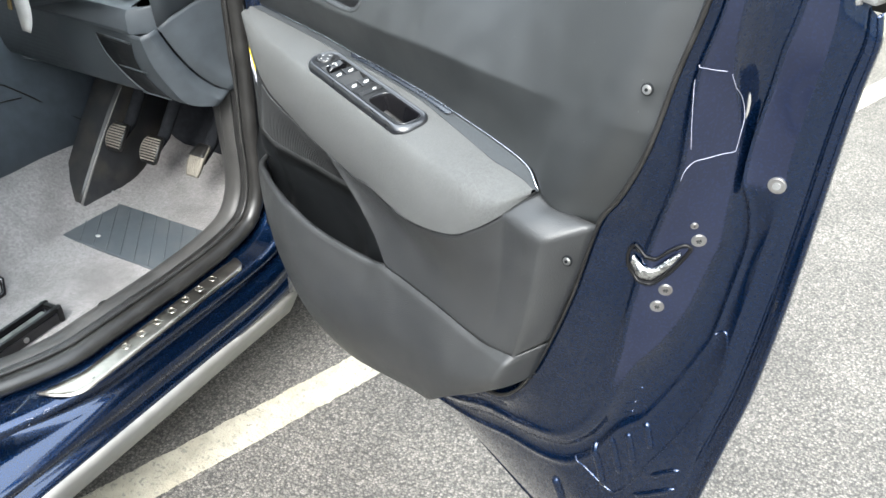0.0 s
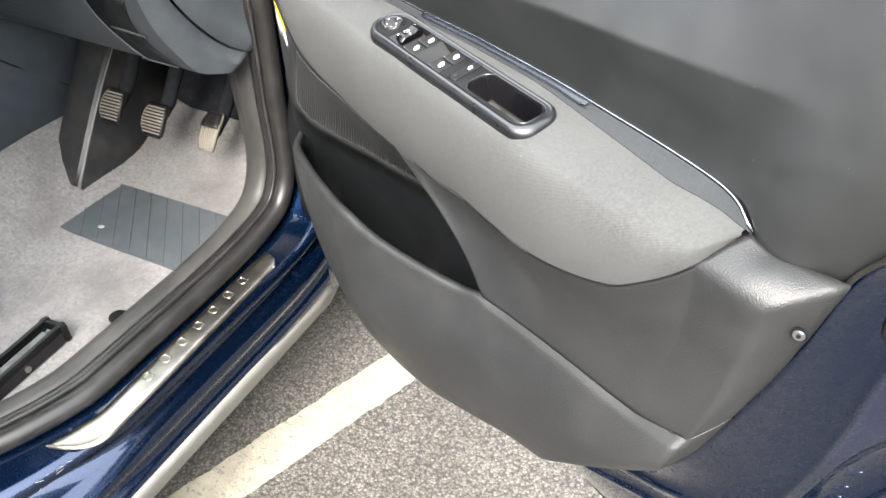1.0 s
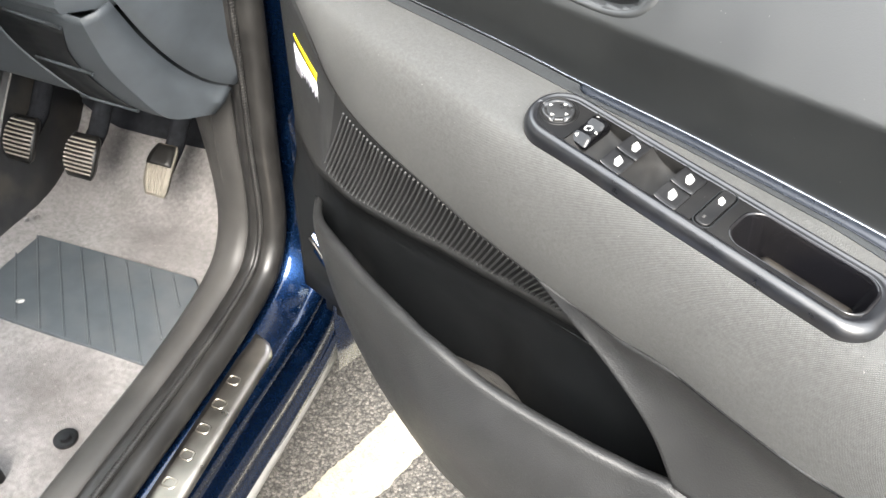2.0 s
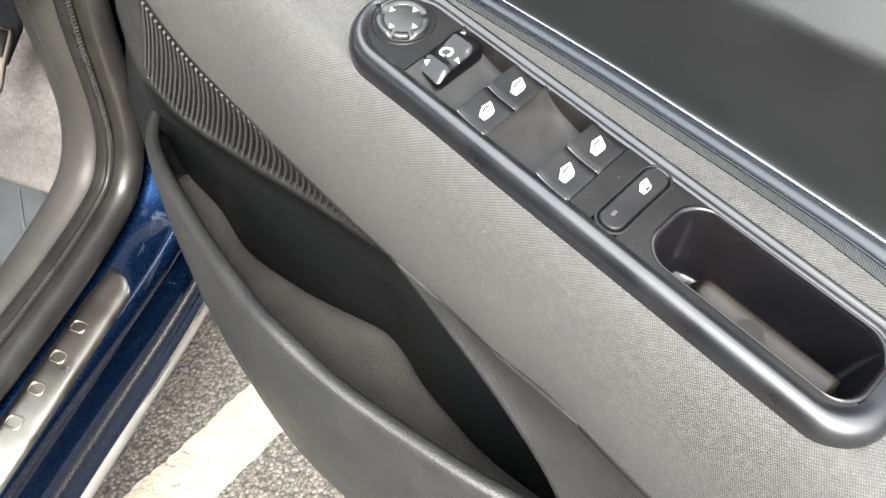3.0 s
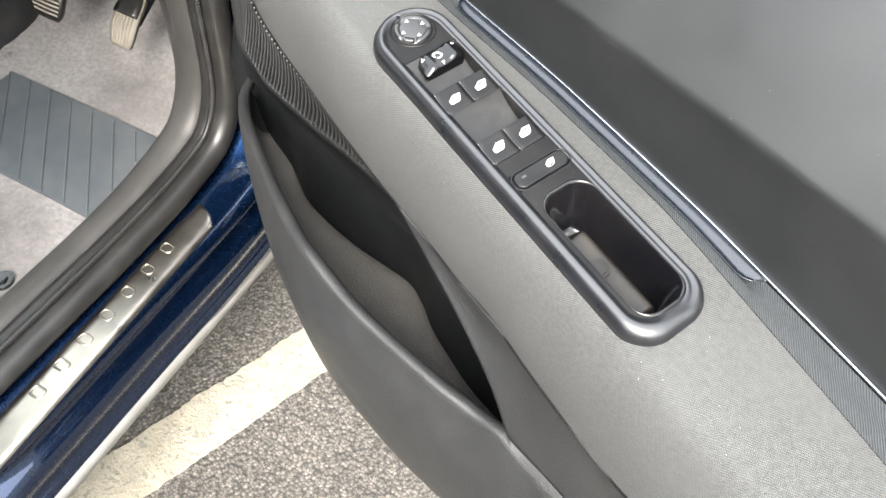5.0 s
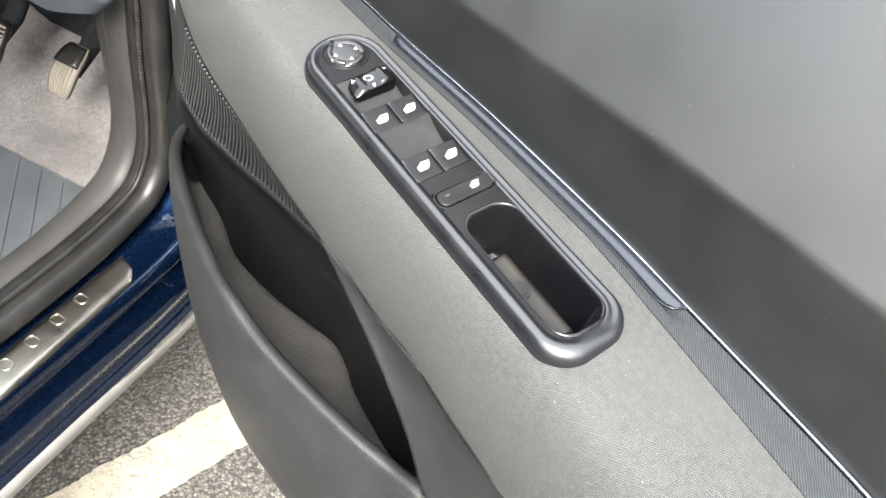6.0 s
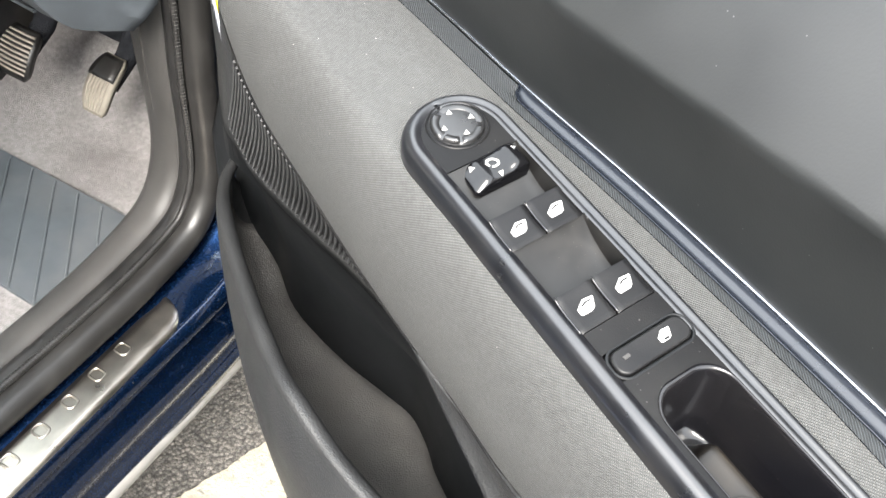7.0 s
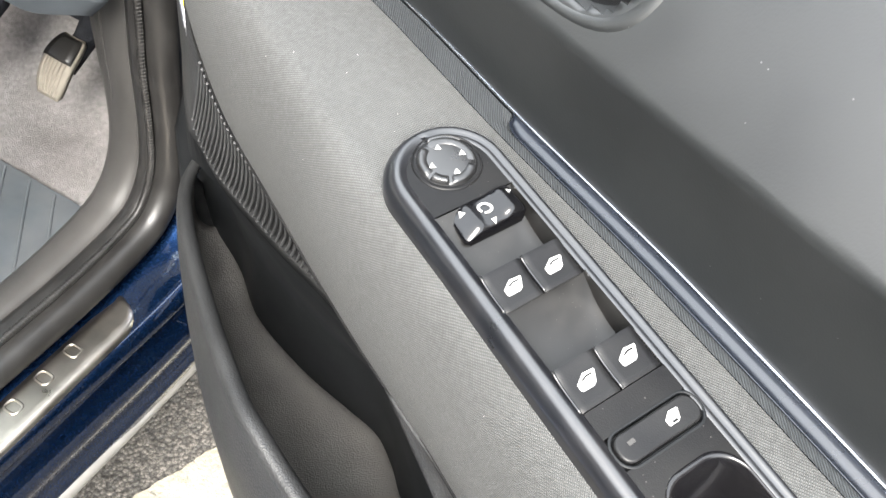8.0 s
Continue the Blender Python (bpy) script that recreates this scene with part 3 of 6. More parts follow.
bm = bmesh.new()
rows = []
for i in range(151):
    u = us[i]
    r = []
    for k in range(9):
        q = k / 8
        dip = 0.0035 * math.sin(math.pi * min(1, q / 0.62)) * step(0.294, 0.304, u) * (1 - step(0.580, 0.590, u))
        w = band_w(u, q)
        r.append(D(u, w, (A_z(u) - 0.001) * (1 - q) + q * (cloth_z(u, w) + 0.0005) - dip))
    rows.append(r)
loft(bm, rows)
part("edge_band", weld(bm, 0.0001), M_EDGE, door, "dark ribbed cloth band beside the bead")
bm = bmesh.new()
rows = []
for i in range(61):
    s = i / 60
    u = 0.2965 + 0.290 * s
    end = min(1, (1 - abs(2 * s - 1)) * 12) ** 0.5
    r = []
    for k in range(9):
        q = 0.0 + (0.62 * k / 8) * end
        w = band_w(u, q)
        r.append(D(u, w, (A_z(u) - 0.001) * (1 - q) + q * cloth_z(u, w) + 0.0011 - 0.0034 * math.sin(math.pi * (k / 8) ** 1.5) ** 1.2 * end))
    rows.append(r)
loft(bm, rows)
part("gloss_inlay", weld(bm, 0.0001), M_INLAY, door, "glossy dark blue-black inlay strip", thick=0.0008)

# padded armrest in cloth, hollowed below the switch plate
bm = bmesh.new()
rows = []
NK = 56
sink = {}
for i in range(181):
    u = -0.055 + i * 0.840 / 180
    w0 = band_w(u, 1.0)
    zt = cloth_z(u, w0)
    wb, zb = B_w(u), B_z(u)
    end = 1 - step(0.70, 0.785, u)
    kw = max(K_w(u), wb)
    r = []
    for k in range(NK + 1):
        q = k / NK
        if q < 0.5:
            t = q / 0.5
            w = w0 + (kw - 0.016 * end - w0) * t
            z = cloth_z(u, w) if end > 0.999 else zt + (cloth_z(u, w) - zt) * end + (1 - end) * t * (zb + 0.006 - zt) * 0.45
            z -= 0.004 * t ** 3
        else:
            t = (q - 0.5) / 0.5
            a = r[NK // 2 - 1]
            p0 = (kw - 0.016 * end, cloth_z(u, kw - 0.016 * end) - 0.004 if end > 0.999 else zt + (cloth_z(u, kw - 0.016 * end) - zt) * end + (1 - end) * (zb + 0.006 - zt) * 0.45 - 0.004)
            p1 = (kw + 0.002 * end, p0[1] - 0.003)
            p2 = (kw + 0.004 * end, zb + (p0[1] - zb) * 0.45)
            p3 = (wb, zb)
            c = [(1 - t) ** 3, 3 * t * (1 - t) ** 2, 3 * t * t * (1 - t), t ** 3]
            w = sum(x * p[0] for x, p in zip(c, (p0, p1, p2, p3)))
            z = sum(x * p[1] for x, p in zip(c, (p0, p1, p2, p3)))
        qx, qy = abs(u - 0.4355) - (0.1345 - 0.019), abs(w - 0.06 * (u - 0.4) - 0.0310) - (0.0250 - 0.019)
        away = math.hypot(max(qx, 0), max(qy, 0)) + min(max(qx, qy), 0) - 0.019
        hole = 1 - step(-0.004, 0.0, away)
        sink[(i, k)] = 0.055 * hole if q < 0.5 else 0.0
        r.append(D(u, w, z))
    rows.append(r)
cloth_rows = [[p.copy() for p in r] for r in rows]
cloth = loft(bm, rows)
for (i, k), h in sink.items():
    cloth[i][k].co.z -= h
part("armrest", weld(bm, 0.00005), M_CLOTH, door, "padded armrest in fine ribbed grey cloth")

# piping where the cloth meets the moulding
bm = bmesh.new()
tube(bm, [D(u, B_w(u), B_z(u) - 0.001) for u in [-0.05 + i * 0.835 / 140 for i in range(141)]], 0.0013, 6)
part("seam", bm, M_BLACK, door)

# moulded lower lining
bm = bmesh.new()
# lower body: lip, bulge and bottom
rows = []
for j in range(121):
    u = -0.045 + 0.835 * j / 120
    lw, lz, mw, fw, fz = L_w(u), L_z(u), M_w(u), F_w(u), F_z(u)
    open_part = 1 - step(0.49, 0.53, u)
    r = []
    for k in range(7):
        a = math.pi * (1.0 - k / 6 * 0.75)
        shut = (lw - 0.001 + 0.0020 * k, lz + 0.005 - 0.0020 * k)
        r.append(((lw + 0.004 + 0.007 * math.cos(a)) * open_part + shut[0] * (1 - open_part), (lz - 0.005 + 0.006 * math.sin(a)) * open_part + shut[1] * (1 - open_part)))
    x0, z0 = r[-1]
    p = [(x0, z0), (x0 + 0.004, z0 - 0.03), (mw + 0.004, lz - 0.05), (mw, (lz * 0.6 + fz * 0.4)), (mw - 0.003, fz + (lz - fz) * 0.18), (fw + 0.012, fz + 0.012), (fw, fz), (fw - 0.05, fz - 0.004 - 0.031 * (1 - step(0.06, 0.15, u)))]
    for k in range(1, 34):
        t = k / 33
        n = len(p) - 1
        w = sum(math.comb(n, i) * t ** i * (1 - t) ** (n - i) * p[i][0] for i in range(n + 1))
        z = sum(math.comb(n, i) * t ** i * (1 - t) ** (n - i) * p[i][1] for i in range(n + 1))
        square = step(0.50, 0.66, u)
        if square:
            # towards the rear the bottom edge is squarer: straight down, a short radius, then under
            q = t / 0.86
            w2 = x0 + (fw + 0.006 - x0) * min(q, 1) + 0.012 * math.sin(math.pi * min(q, 1)) * (mw > fw)
            z2 = z0 + (fz - z0) * min(q, 1)
            if q > 1:
                e = (t - 0.86) / 0.14
                w2, z2 = fw + 0.006 - 0.05 * e, fz - 0.004 * math.sin(math.pi * min(1, e * 1.5))
            w, z = w + (w2 - w) * square, z + (z2 - z) * square
        r.append((w, z))
    out = []
    for w, z in r:
        uu = u
        lim = C_u(min(max(z, 0.45), 0.947))
        if u > 0.62:
            uu = 0.62 + (u - 0.62) * (lim - 0.62) / (0.79 - 0.62)
        out.append(D(uu, w, z))
    rows.append(out)
low_rows = rows
loft(bm, rows)
# side of the moulding at the shut edge
edge = [Vector(p) for p in low_rows[-1]]
side_rows = []
for p in edge:
    low = 1 - step(0.60, 0.70, p.z)
    q = D(R_u(max(p.z + 0.012 - 0.045 * low, 0.56)), min(0.004, -p.y - 0.01), p.z + 0.012 - 0.045 * low)
    side_rows.append([p.lerp(q, k / 6) + Vector((0, -0.006 * math.sin(math.pi * k / 6), 0)) for k in range(7)])
loft(bm, side_rows)
# wing between the armrest seam and the ridge
CORNER = D(0.830, 0.052, 0.947)
seam_pts = [D(u, B_w(u), B_z(u)) for u in (0.33, 0.37, 0.41, 0.48, 0.55, 0.60, 0.64, 0.67, 0.70, 0.72, 0.735, 0.75, 0.767)]
seam_curve = through_points(seam_pts)
top_curve = through_points([seam_pts[-1], D(0.80, 0.056, 0.9515), CORNER])
topc = lambda q: seam_curve(q / 0.8) if q <= 0.8 else top_curve((q - 0.8) / 0.2)
leftc = through_points([D(0.33, B_w(0.33), B_z(0.33)), D(0.375, 0.046, 0.842), D(0.42, 0.050, 0.822), D(0.47, 0.053, 0.787), D(0.505, L_w(0.505) + 0.004, L_z(0.505))])
e0 = low_rows[-1][0]
botc = through_points([D(0.505, L_w(0.505) + 0.004, L_z(0.505))] + [D(u, L_w(u) + 0.004, L_z(u)) for u in (0.56, 0.627, 0.68, 0.74)] + [e0])
rightc = through_points([CORNER, D(0.822, 0.053, 0.88), D(0.812, 0.052, 0.82), e0])
rows = coons(topc, botc, leftc, rightc, 70, 30)
for i, r in enumerate(rows):
    for j, p in enumerate(r):
        p.y += 0.012 * math.sin(math.pi * i / 30) * math.sin(math.pi * min(1, j / 70 * 1.0)) ** 0.7
loft(bm, rows)
wing = rows
# side face above the ridge
rows = []
for i in range(31):
    p = Vector(wing[i][-1])
    q = D(R_u(p.z + 0.02), 0.006, p.z + 0.020 if i else 0.969)
    rows.append([p.lerp(q, k / 6) + Vector((0, -0.004 * math.sin(math.pi * k / 6), 0)) for k in range(7)])
loft(bm, rows)
# plastic top behind the cloth
end_edge = rows[0]
far_end = Vector(end_edge[-1])
rows = coons(through_points([seam_pts[-1], D(0.778, 0.036, 0.970), D(0.787, 0.016, 0.980)]), lambda q: Vector(end_edge[round(q * 6)]),
             top_curve, through_points([D(0.787, 0.016, 0.980), D(0.82, 0.013, 0.969), far_end]), 6, 14)
for i, r in enumerate(rows):
    for j, p in enumerate(r):
        p.z += 0.005 * math.sin(math.pi * i / 14) * math.sin(math.pi * j / 6)
loft(bm, rows)
part("lower_lining", weld(bm, 0.0012, 1), M_CARD, door, "dark grey moulded lower lining with a map bin", thick=0.0025)

G_w = ease([-0.02, 0.02, 0.06, 0.10, 0.15, 0.20, 0.238, 0.27, 0.30, 0.34, 0.40, 0.46, 0.52], [-0.030, -0.028, -0.022, -0.026, -0.034, -0.047, -0.055, -0.049, -0.038, -0.030, -0.023, -0.024, -0.024])
G_z = ease([-0.02, 0.04, 0.10, 0.2, 0.3, 0.42, 0.50, 0.52], [0.62, 0.575, 0.562, 0.56, 0.56, 0.56, 0.58, 0.60])
# front of the lining around the loudspeaker, and the back of the bin
S_z = ease([-0.10, -0.06, -0.005, 0.055, 0.125, 0.19, 0.25, 0.29, 0.40, 0.52], [0.79, 0.785, 0.778, 0.771, 0.773, 0.774, 0.773, 0.772, 0.775, 0.775])
S_w = ease([-0.10, -0.06, -0.005, 0.055, 0.125, 0.19, 0.25, 0.29, 0.40, 0.52], [-0.036, -0.018, 0.001, 0.007, 0.004, -0.003, -0.008, -0.013, -0.016, -0.018])
front_rows, wall_rows = [], []
for j in range(101):
    u = -0.100 + 0.620 * j / 100
    inner = step(-0.02, 0.02, u)
    r = []
    for k in range(9):
        t = k / 8
        r.append(D(u, B_w(u) * (1 - t) + S_w(u) * t - (0.002 + 0.010 * step(0.03, 0.10, t) * (1 - step(0.9, 1.0, t)) * step(0.0, 0.03, u)), B_z(u) * (1 - t) + S_z(u) * t - 0.001))
    r += [D(u, S_w(u) - 0.002, S_z(u) - 0.004), D(u, S_w(u) - 0.004 * inner, S_z(u) - 0.016)]
    front_rows.append(r)
    far = lambda w: w * inner - 0.022 * (1 - inner)
    wall_rows.append([D(u, w, z) for w, z in ((S_w(u) - 0.003 * inner, S_z(u) - 0.0155), (S_w(u) - 0.009 * inner, S_z(u) - 0.0165), (S_w(u) - 0.016 * inner, S_z(u) - 0.05), (far(S_w(u) - 0.026), 0.69), (far(G_w(u) - 0.004), 0.64), (far(G_w(u) - 0.003), 0.60), (far(G_w(u) - 0.003), 0.55), (far(G_w(u) - 0.003), 0.50))])
bm = bmesh.new()
loft(bm, front_rows)
part("front_lining", weld(bm), M_CARD, door, "grey moulded lining round the loudspeaker", thick=0.002)
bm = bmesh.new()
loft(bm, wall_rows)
part("bin_back", weld(bm), M_WALL, door, "smooth back wall of the map bin, its shade painted near-black", thick=0.002)


bm = bmesh.new()
tube(bm, [D(u, S_w(u) - 0.0125 + 0.003 * step(0.30, 0.42, u), S_z(u) - 0.034) for u in [0.04 + 0.36 * i / 40 for i in range(41)]], 0.0009, 6)
part("parting_line", bm, M_WALL, door)


def grille_at(u, z, lift=0.0):
    kk = min(max((B_z(u) - z) / max(B_z(u) - S_z(u), 1e-4), 0), 1)
    return D(u, B_w(u) * (1 - kk) + S_w(u) * kk + lift, z)


def grille_top(u):
    return B_z(u) - 0.015 + 0.010 * step(0.03, 0.25, u)


bm = bmesh.new()
loft(bm, [[grille_at(u + 0.41 * (z0 - 0.5) * 0.11, grille_top(u) * z0 + (S_z(u) + 0.002) * (1 - z0), -0.0028) for z0 in [k / 8 for k in range(9)]] for u in [0.022 + 0.37 * j / 60 for j in range(61)]])
grille = part("speaker_grille", bm, M_SCRIM, door, "black loudspeaker grille of slanting fine ribs")


def grille_rib(bm, u0, z0, du, dz, r):
    """One rib of the grille from its foot, as far as the grille goes."""
    pts = []
    for k in range(330):
        u, z = u0 + du * k * 0.0012, z0 + dz * k * 0.0012
        if S_z(u) + 0.002 <= z <= grille_top(u) and u - 0.0 >= 0.41 * (z - 0.778) - 0.001 and u < 0.36:
            pts.append(grille_at(u, z, 0.0004))
        elif pts:
            break
    if len(pts) > 3:
        tube(bm, pts[::4] + ([pts[-1]] if (len(pts) - 1) % 4 else []), r, 5)


bm = bmesh.new()
for j in range(59):
    grille_rib(bm, -0.002 + 0.0063 * j, S_z(0.0063 * j) + 0.0022, 0.499, 0.866, 0.00125)
tagged(part("ribs", bm, M_MESH, grille), kind="stuff")
# floor and inner wall of the bin
bm = bmesh.new()
rows = []
for j in range(81):
    u = -0.02 + 0.535 * j / 80
    lw, lz, gw, gz = L_w(u) - 0.003, L_z(u) - 0.005, G_w(u), G_z(u)
    far = max(lw, gw + 0.004)
    p = [(lw, lz), (lw + 0.004, lz - 0.05), (far + 0.004, gz + 0.05), (far, gz), (far - 0.01, gz), (gw + 0.01, gz), (gw, gz), (gw - 0.002, gz - 0.002), (gw - 0.012, gz - 0.03)]
    r = []
    n = len(p) - 1
    for k in range(25):
        t = k / 24
        r.append(D(u, sum(math.comb(n, i) * t ** i * (1 - t) ** (n - i) * p[i][0] for i in range(n + 1)), sum(math.comb(n, i) * t ** i * (1 - t) ** (n - i) * p[i][1] for i in range(n + 1))))
    rows.append(r)
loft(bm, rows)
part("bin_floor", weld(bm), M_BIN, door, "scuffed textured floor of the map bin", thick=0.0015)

# backing sheet that closes the bin's front gap, in the same shade-black
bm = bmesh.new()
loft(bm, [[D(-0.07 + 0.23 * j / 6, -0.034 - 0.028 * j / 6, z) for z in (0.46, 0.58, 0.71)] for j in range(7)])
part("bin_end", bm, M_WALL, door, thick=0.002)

# screws of the lining
for u, w, z in ((0.905, 0.003, 1.139), (0.853, 0.033, 0.925)):
    bm = bmesh.new()
    ax = D(0.25, 0.95, 0.1).normalized()
    disc(bm, D(u, w, z) - ax * 0.001, 0.0066, 0.003, ax, 24, 0.001)
    part("screw_cup", bm, M_WALL, door, "dark recess of a lining screw")
    bm = bmesh.new()
    disc(bm, D(u, w, z), 0.0048, 0.004, ax, 20, 0.001)
    screw = part("screw", bm, M_STEEL, door, "small steel screw")
    bm = bmesh.new()
    disc(bm, D(u, w, z) + ax * 0.0006, 0.0020, 0.004, ax, 6)
    part("drive", bm, M_WALL, screw)

# ---- switch plate ----
PLATE = Matrix.Translation(D(0.4, 0.02, 1.0085)) @ Matrix.Rotation(math.atan(0.05), 4, "Y") @ Matrix.Rotation(math.atan(0.15), 4, "X")


def on_plate(name, bm, mat, label=""):
    ob = part(name, bm, mat, door, label)
    ob.matrix_local = PLATE
    return ob


def P(u, w, z=0.0):
    """On the plate, which lies a little askew on the armrest: u along it, w across to the room side, height over it."""
    return Vector((u + 0.06 * (0.03 - w) - 0.4, -(w + 0.06 * (u - 0.4) - 0.02), z))


def stadium(u0, u1, w0, w1, r0, r1, n=8):
    """An outline with rounder front (r0) and rear (r1) ends, as (u, w)."""
    out = []
    for cu, cw, r, a0 in ((u1 - r1, w1 - r1, r1, 0), (u0 + r0, w1 - r0, r0, 90), (u0 + r0, w0 + r0, r0, 180), (u1 - r1, w0 + r1, r1, 270)):
        for k in range(n + 1):
            a = radians(a0 + 90 * k / n)
            out.append((cu + r * math.cos(a), cw + r * math.sin(a)))
    return out


def rings(bm, levels, close_bottom=False):
    """Walls between outlines at their heights; a height may be a function of (u, w)."""
    vs = [[bm.verts.new(P(u, w, z(u, w) if callable(z) else z)) for u, w in pts] for pts, z in levels]
    n = len(vs[0])
    for a, b in zip(vs[:-1], vs[1:]):
        for i in range(n):
            f = bm.faces.new((a[i], a[(i + 1) % n], b[(i + 1) % n], b[i]))
            f.smooth = True
    if close_bottom:
        bm.faces.new(vs[-1])
    return vs


def sheet(bm, us, ws, z):
    """A strip of the plate over stations us; ws(u) gives the two sides, z(u, s) the height."""
    n = 14
    loft(bm, [[P(u, ws(u)[0] + (ws(u)[1] - ws(u)[0]) * k / n, z(u, k / n)) for k in range(n + 1)] for u in us])


def span(a, b, n):
    return [a + (b - a) * k / n for k in range(n + 1)]


# rolled rim: a broad roll on the room side and at the rear, a thin double lip towards the window
def rim_level(k, z):
    """The k-th of the outlines from the outside in: 0 on the cloth, 1 at the plate's face."""
    return (stadium(0.2945 + 0.0085 * k, 0.5780 - 0.0125 * k, 0.0030 + 0.0075 * k ** 1.3, 0.0588 - 0.0098 * k, 0.0275 - 0.0075 * k, 0.0210 - 0.0070 * k, 14), z)


roomward = lambda w: step(0.012, 0.045, w)
bm = bmesh.new()
rings(bm, [rim_level(0.0, -0.0120), rim_level(0.0, -0.0055)] + [rim_level(k, lambda u, w, a=a, b=b: a * roomward(w) + b * (1 - roomward(w))) for k, a, b in
      ((0.05, -0.0032, -0.0020), (0.14, -0.0012, 0.0002), (0.26, 0.0006, 0.0013), (0.40, 0.0017, 0.0017), (0.55, 0.0023, 0.0013), (0.68, 0.0023, 0.0006), (0.78, 0.0019, 0.0008), (0.88, 0.0013, 0.0009), (0.95, 0.0008, 0.0007), (1.0, 0.0006, 0.0004))])
on_plate("plate_rim", weld(bm, 0.00002), M_RIM, "glossy black rolled rim")

# face of the plate: front land, two scoops, lands, opening of the cup
LO, HI = 0.0105, 0.0490
bm = land = bmesh.new()
cap = lambda u: math.sqrt(max(0.0, 1 - max(0.0, (0.323 - u) / 0.020) ** 2))
mid = (LO + HI) / 2
sheet(bm, span(0.3031, 0.3390, 40), lambda u: (mid - (mid - LO) * cap(u), mid + (HI - mid) * cap(u)), lambda u, s: 0.0005)
# scoops that fall from behind one row of switches to deep under the front lip of the next
SCOOPS = ((0.3400, 0.3740, 0.0115), (0.3903, 0.4202, 0.0120))


def scoop_z(u, s, a, b, deep):
    t = min(max((u - a) / (b - a), 0), 1)
    base = 0.0010 - deep * math.sin(0.5 * math.pi * min(1.0, t * 1.12)) ** 0.9
    return base + 0.0012 * t * abs(2 * s - 1) ** 4


for a, b, deep in SCOOPS:
    bm = bmesh.new()
    sheet(bm, span(a, b, 36), lambda u: (LO + 0.0012, HI + 0.0006), lambda u, s: scoop_z(u, s, a, b, deep))
    loft(bm, [[P(u, LO + 0.0012, scoop_z(u, 0, a, b, deep)), P(u, LO + 0.0006, scoop_z(u, 0, a, b, deep) + 0.0016), P(u, LO, 0.0010)] for u in span(a, b, 36)])
    loft(bm, [[P(b, LO, z), P(b, HI, z)] for z in (-0.013, 0.0)])
    on_plate("finger_scoop", crisp(weld(bm, 0.00004)), M_SCOOP, "dusty black finger scoop before the switches, painted paler for the light in it")
bm = land
sheet(bm, span(0.3740, 0.3905, 2), lambda u: (LO, HI), lambda u, s: -0.004)
sheet(bm, span(0.4202, 0.4372, 2), lambda u: (LO, HI), lambda u, s: -0.004)
sheet(bm, span(0.4372, 0.4482, 4), lambda u: (LO, HI), lambda u, s: 0.0008)
sheet(bm, span(0.4482, 0.4610, 4), lambda u: (LO, HI), lambda u, s: -0.0022)
sheet(bm, span(0.4610, 0.4715, 4), lambda u: (LO, HI), lambda u, s: 0.0006)
for u0, z0, z1 in ((0.3905, -0.004, 0.0010), (0.4372, -0.004, 0.0008)):
    loft(bm, [[P(u0, w, z0) for w in (LO, HI)], [P(u0, w, z1) for w in (LO, HI)]])
CW0, CW1 = 0.0112, 0.0462


def cup_side(u):
    r = 0.0125
    d = min(max(0.0, (0.4715 + r - u) / r), 1.0)
    e = min(max(0.0, (u - (0.5640 - r)) / r), 1.0)
    c = math.sqrt(max(0.0, 1 - max(d, e) ** 2))
    m = (CW0 + CW1) / 2
    return m - (m - CW0 - r) - r * c, m + (CW1 - r - m) + r * c


tail = lambda u: math.sqrt(max(0.0, 1 - max(0.0, (u - 0.5515) / 0.0140) ** 2))
half_room, half_win = HI - 0.014, LO + 0.014
sheet(bm, span(0.4715, 0.5640, 70), lambda u: (cup_side(u)[1], half_room + 0.014 * tail(u)), lambda u, s: 0.0006)
sheet(bm, span(0.4715, 0.5640, 70), lambda u: (half_win - 0.014 * tail(u), cup_side(u)[0]), lambda u, s: 0.0006)
on_plate("switch_plate", crisp(weld(bm, 0.00004)), M_BLACK, "dusty satin black face with scoops")


# pull cup with a bright-edged mouth
def cup_ring(inset, z):
    return (stadium(0.4715 + inset, 0.5640 - inset, CW0 + inset * 0.5, CW1 - inset * 0.25, max(0.0125 - inset * 0.3, 0.005), max(0.0125 - inset * 0.3, 0.005), 10), z)


bm = bmesh.new()
rings(bm, [cup_ring(-0.0016, 0.0006), cup_ring(-0.0008, 0.0014), cup_ring(0.0003, 0.0013), cup_ring(0.0012, 0.0002), cup_ring(0.0018, -0.004), cup_ring(0.003, -0.014), cup_ring(0.005, -0.030), cup_ring(0.0075, -0.038), cup_ring(0.013, -0.0405)], close_bottom=True)
on_plate("pull_cup", weld(bm, 0.00002), M_GLOSS, "glossy black pull cup")
# worn ledge along the room side of the cup: a rounded inner edge and a sloping front
bm = bmesh.new()
rows = []
for i in range(33):
    t = i / 32
    u = 0.4860 + 0.0735 * t
    rise = step(0.0, 0.16, t) * (1 - step(0.955, 1.0, t) ** 2)
    zt = -0.030 + 0.0185 * rise
    inner = 0.0285 + 0.0020 * (1 - rise)
    r = [(inner - 0.0012, -0.040), (inner - 0.0004, zt - 0.006), (inner, zt - 0.0025), (inner + 0.0008, zt - 0.0007), (inner + 0.0022, zt), (inner + 0.005, zt - 0.0005), (inner + 0.010, zt - 0.0012), (0.0470, zt - 0.0005)]
    rows.append([P(u, w, z) for w, z in r])
loft(bm, rows)
on_plate("cup_ledge", weld(bm, 0.00003), M_CUP, "worn brown-black ledge in the cup")
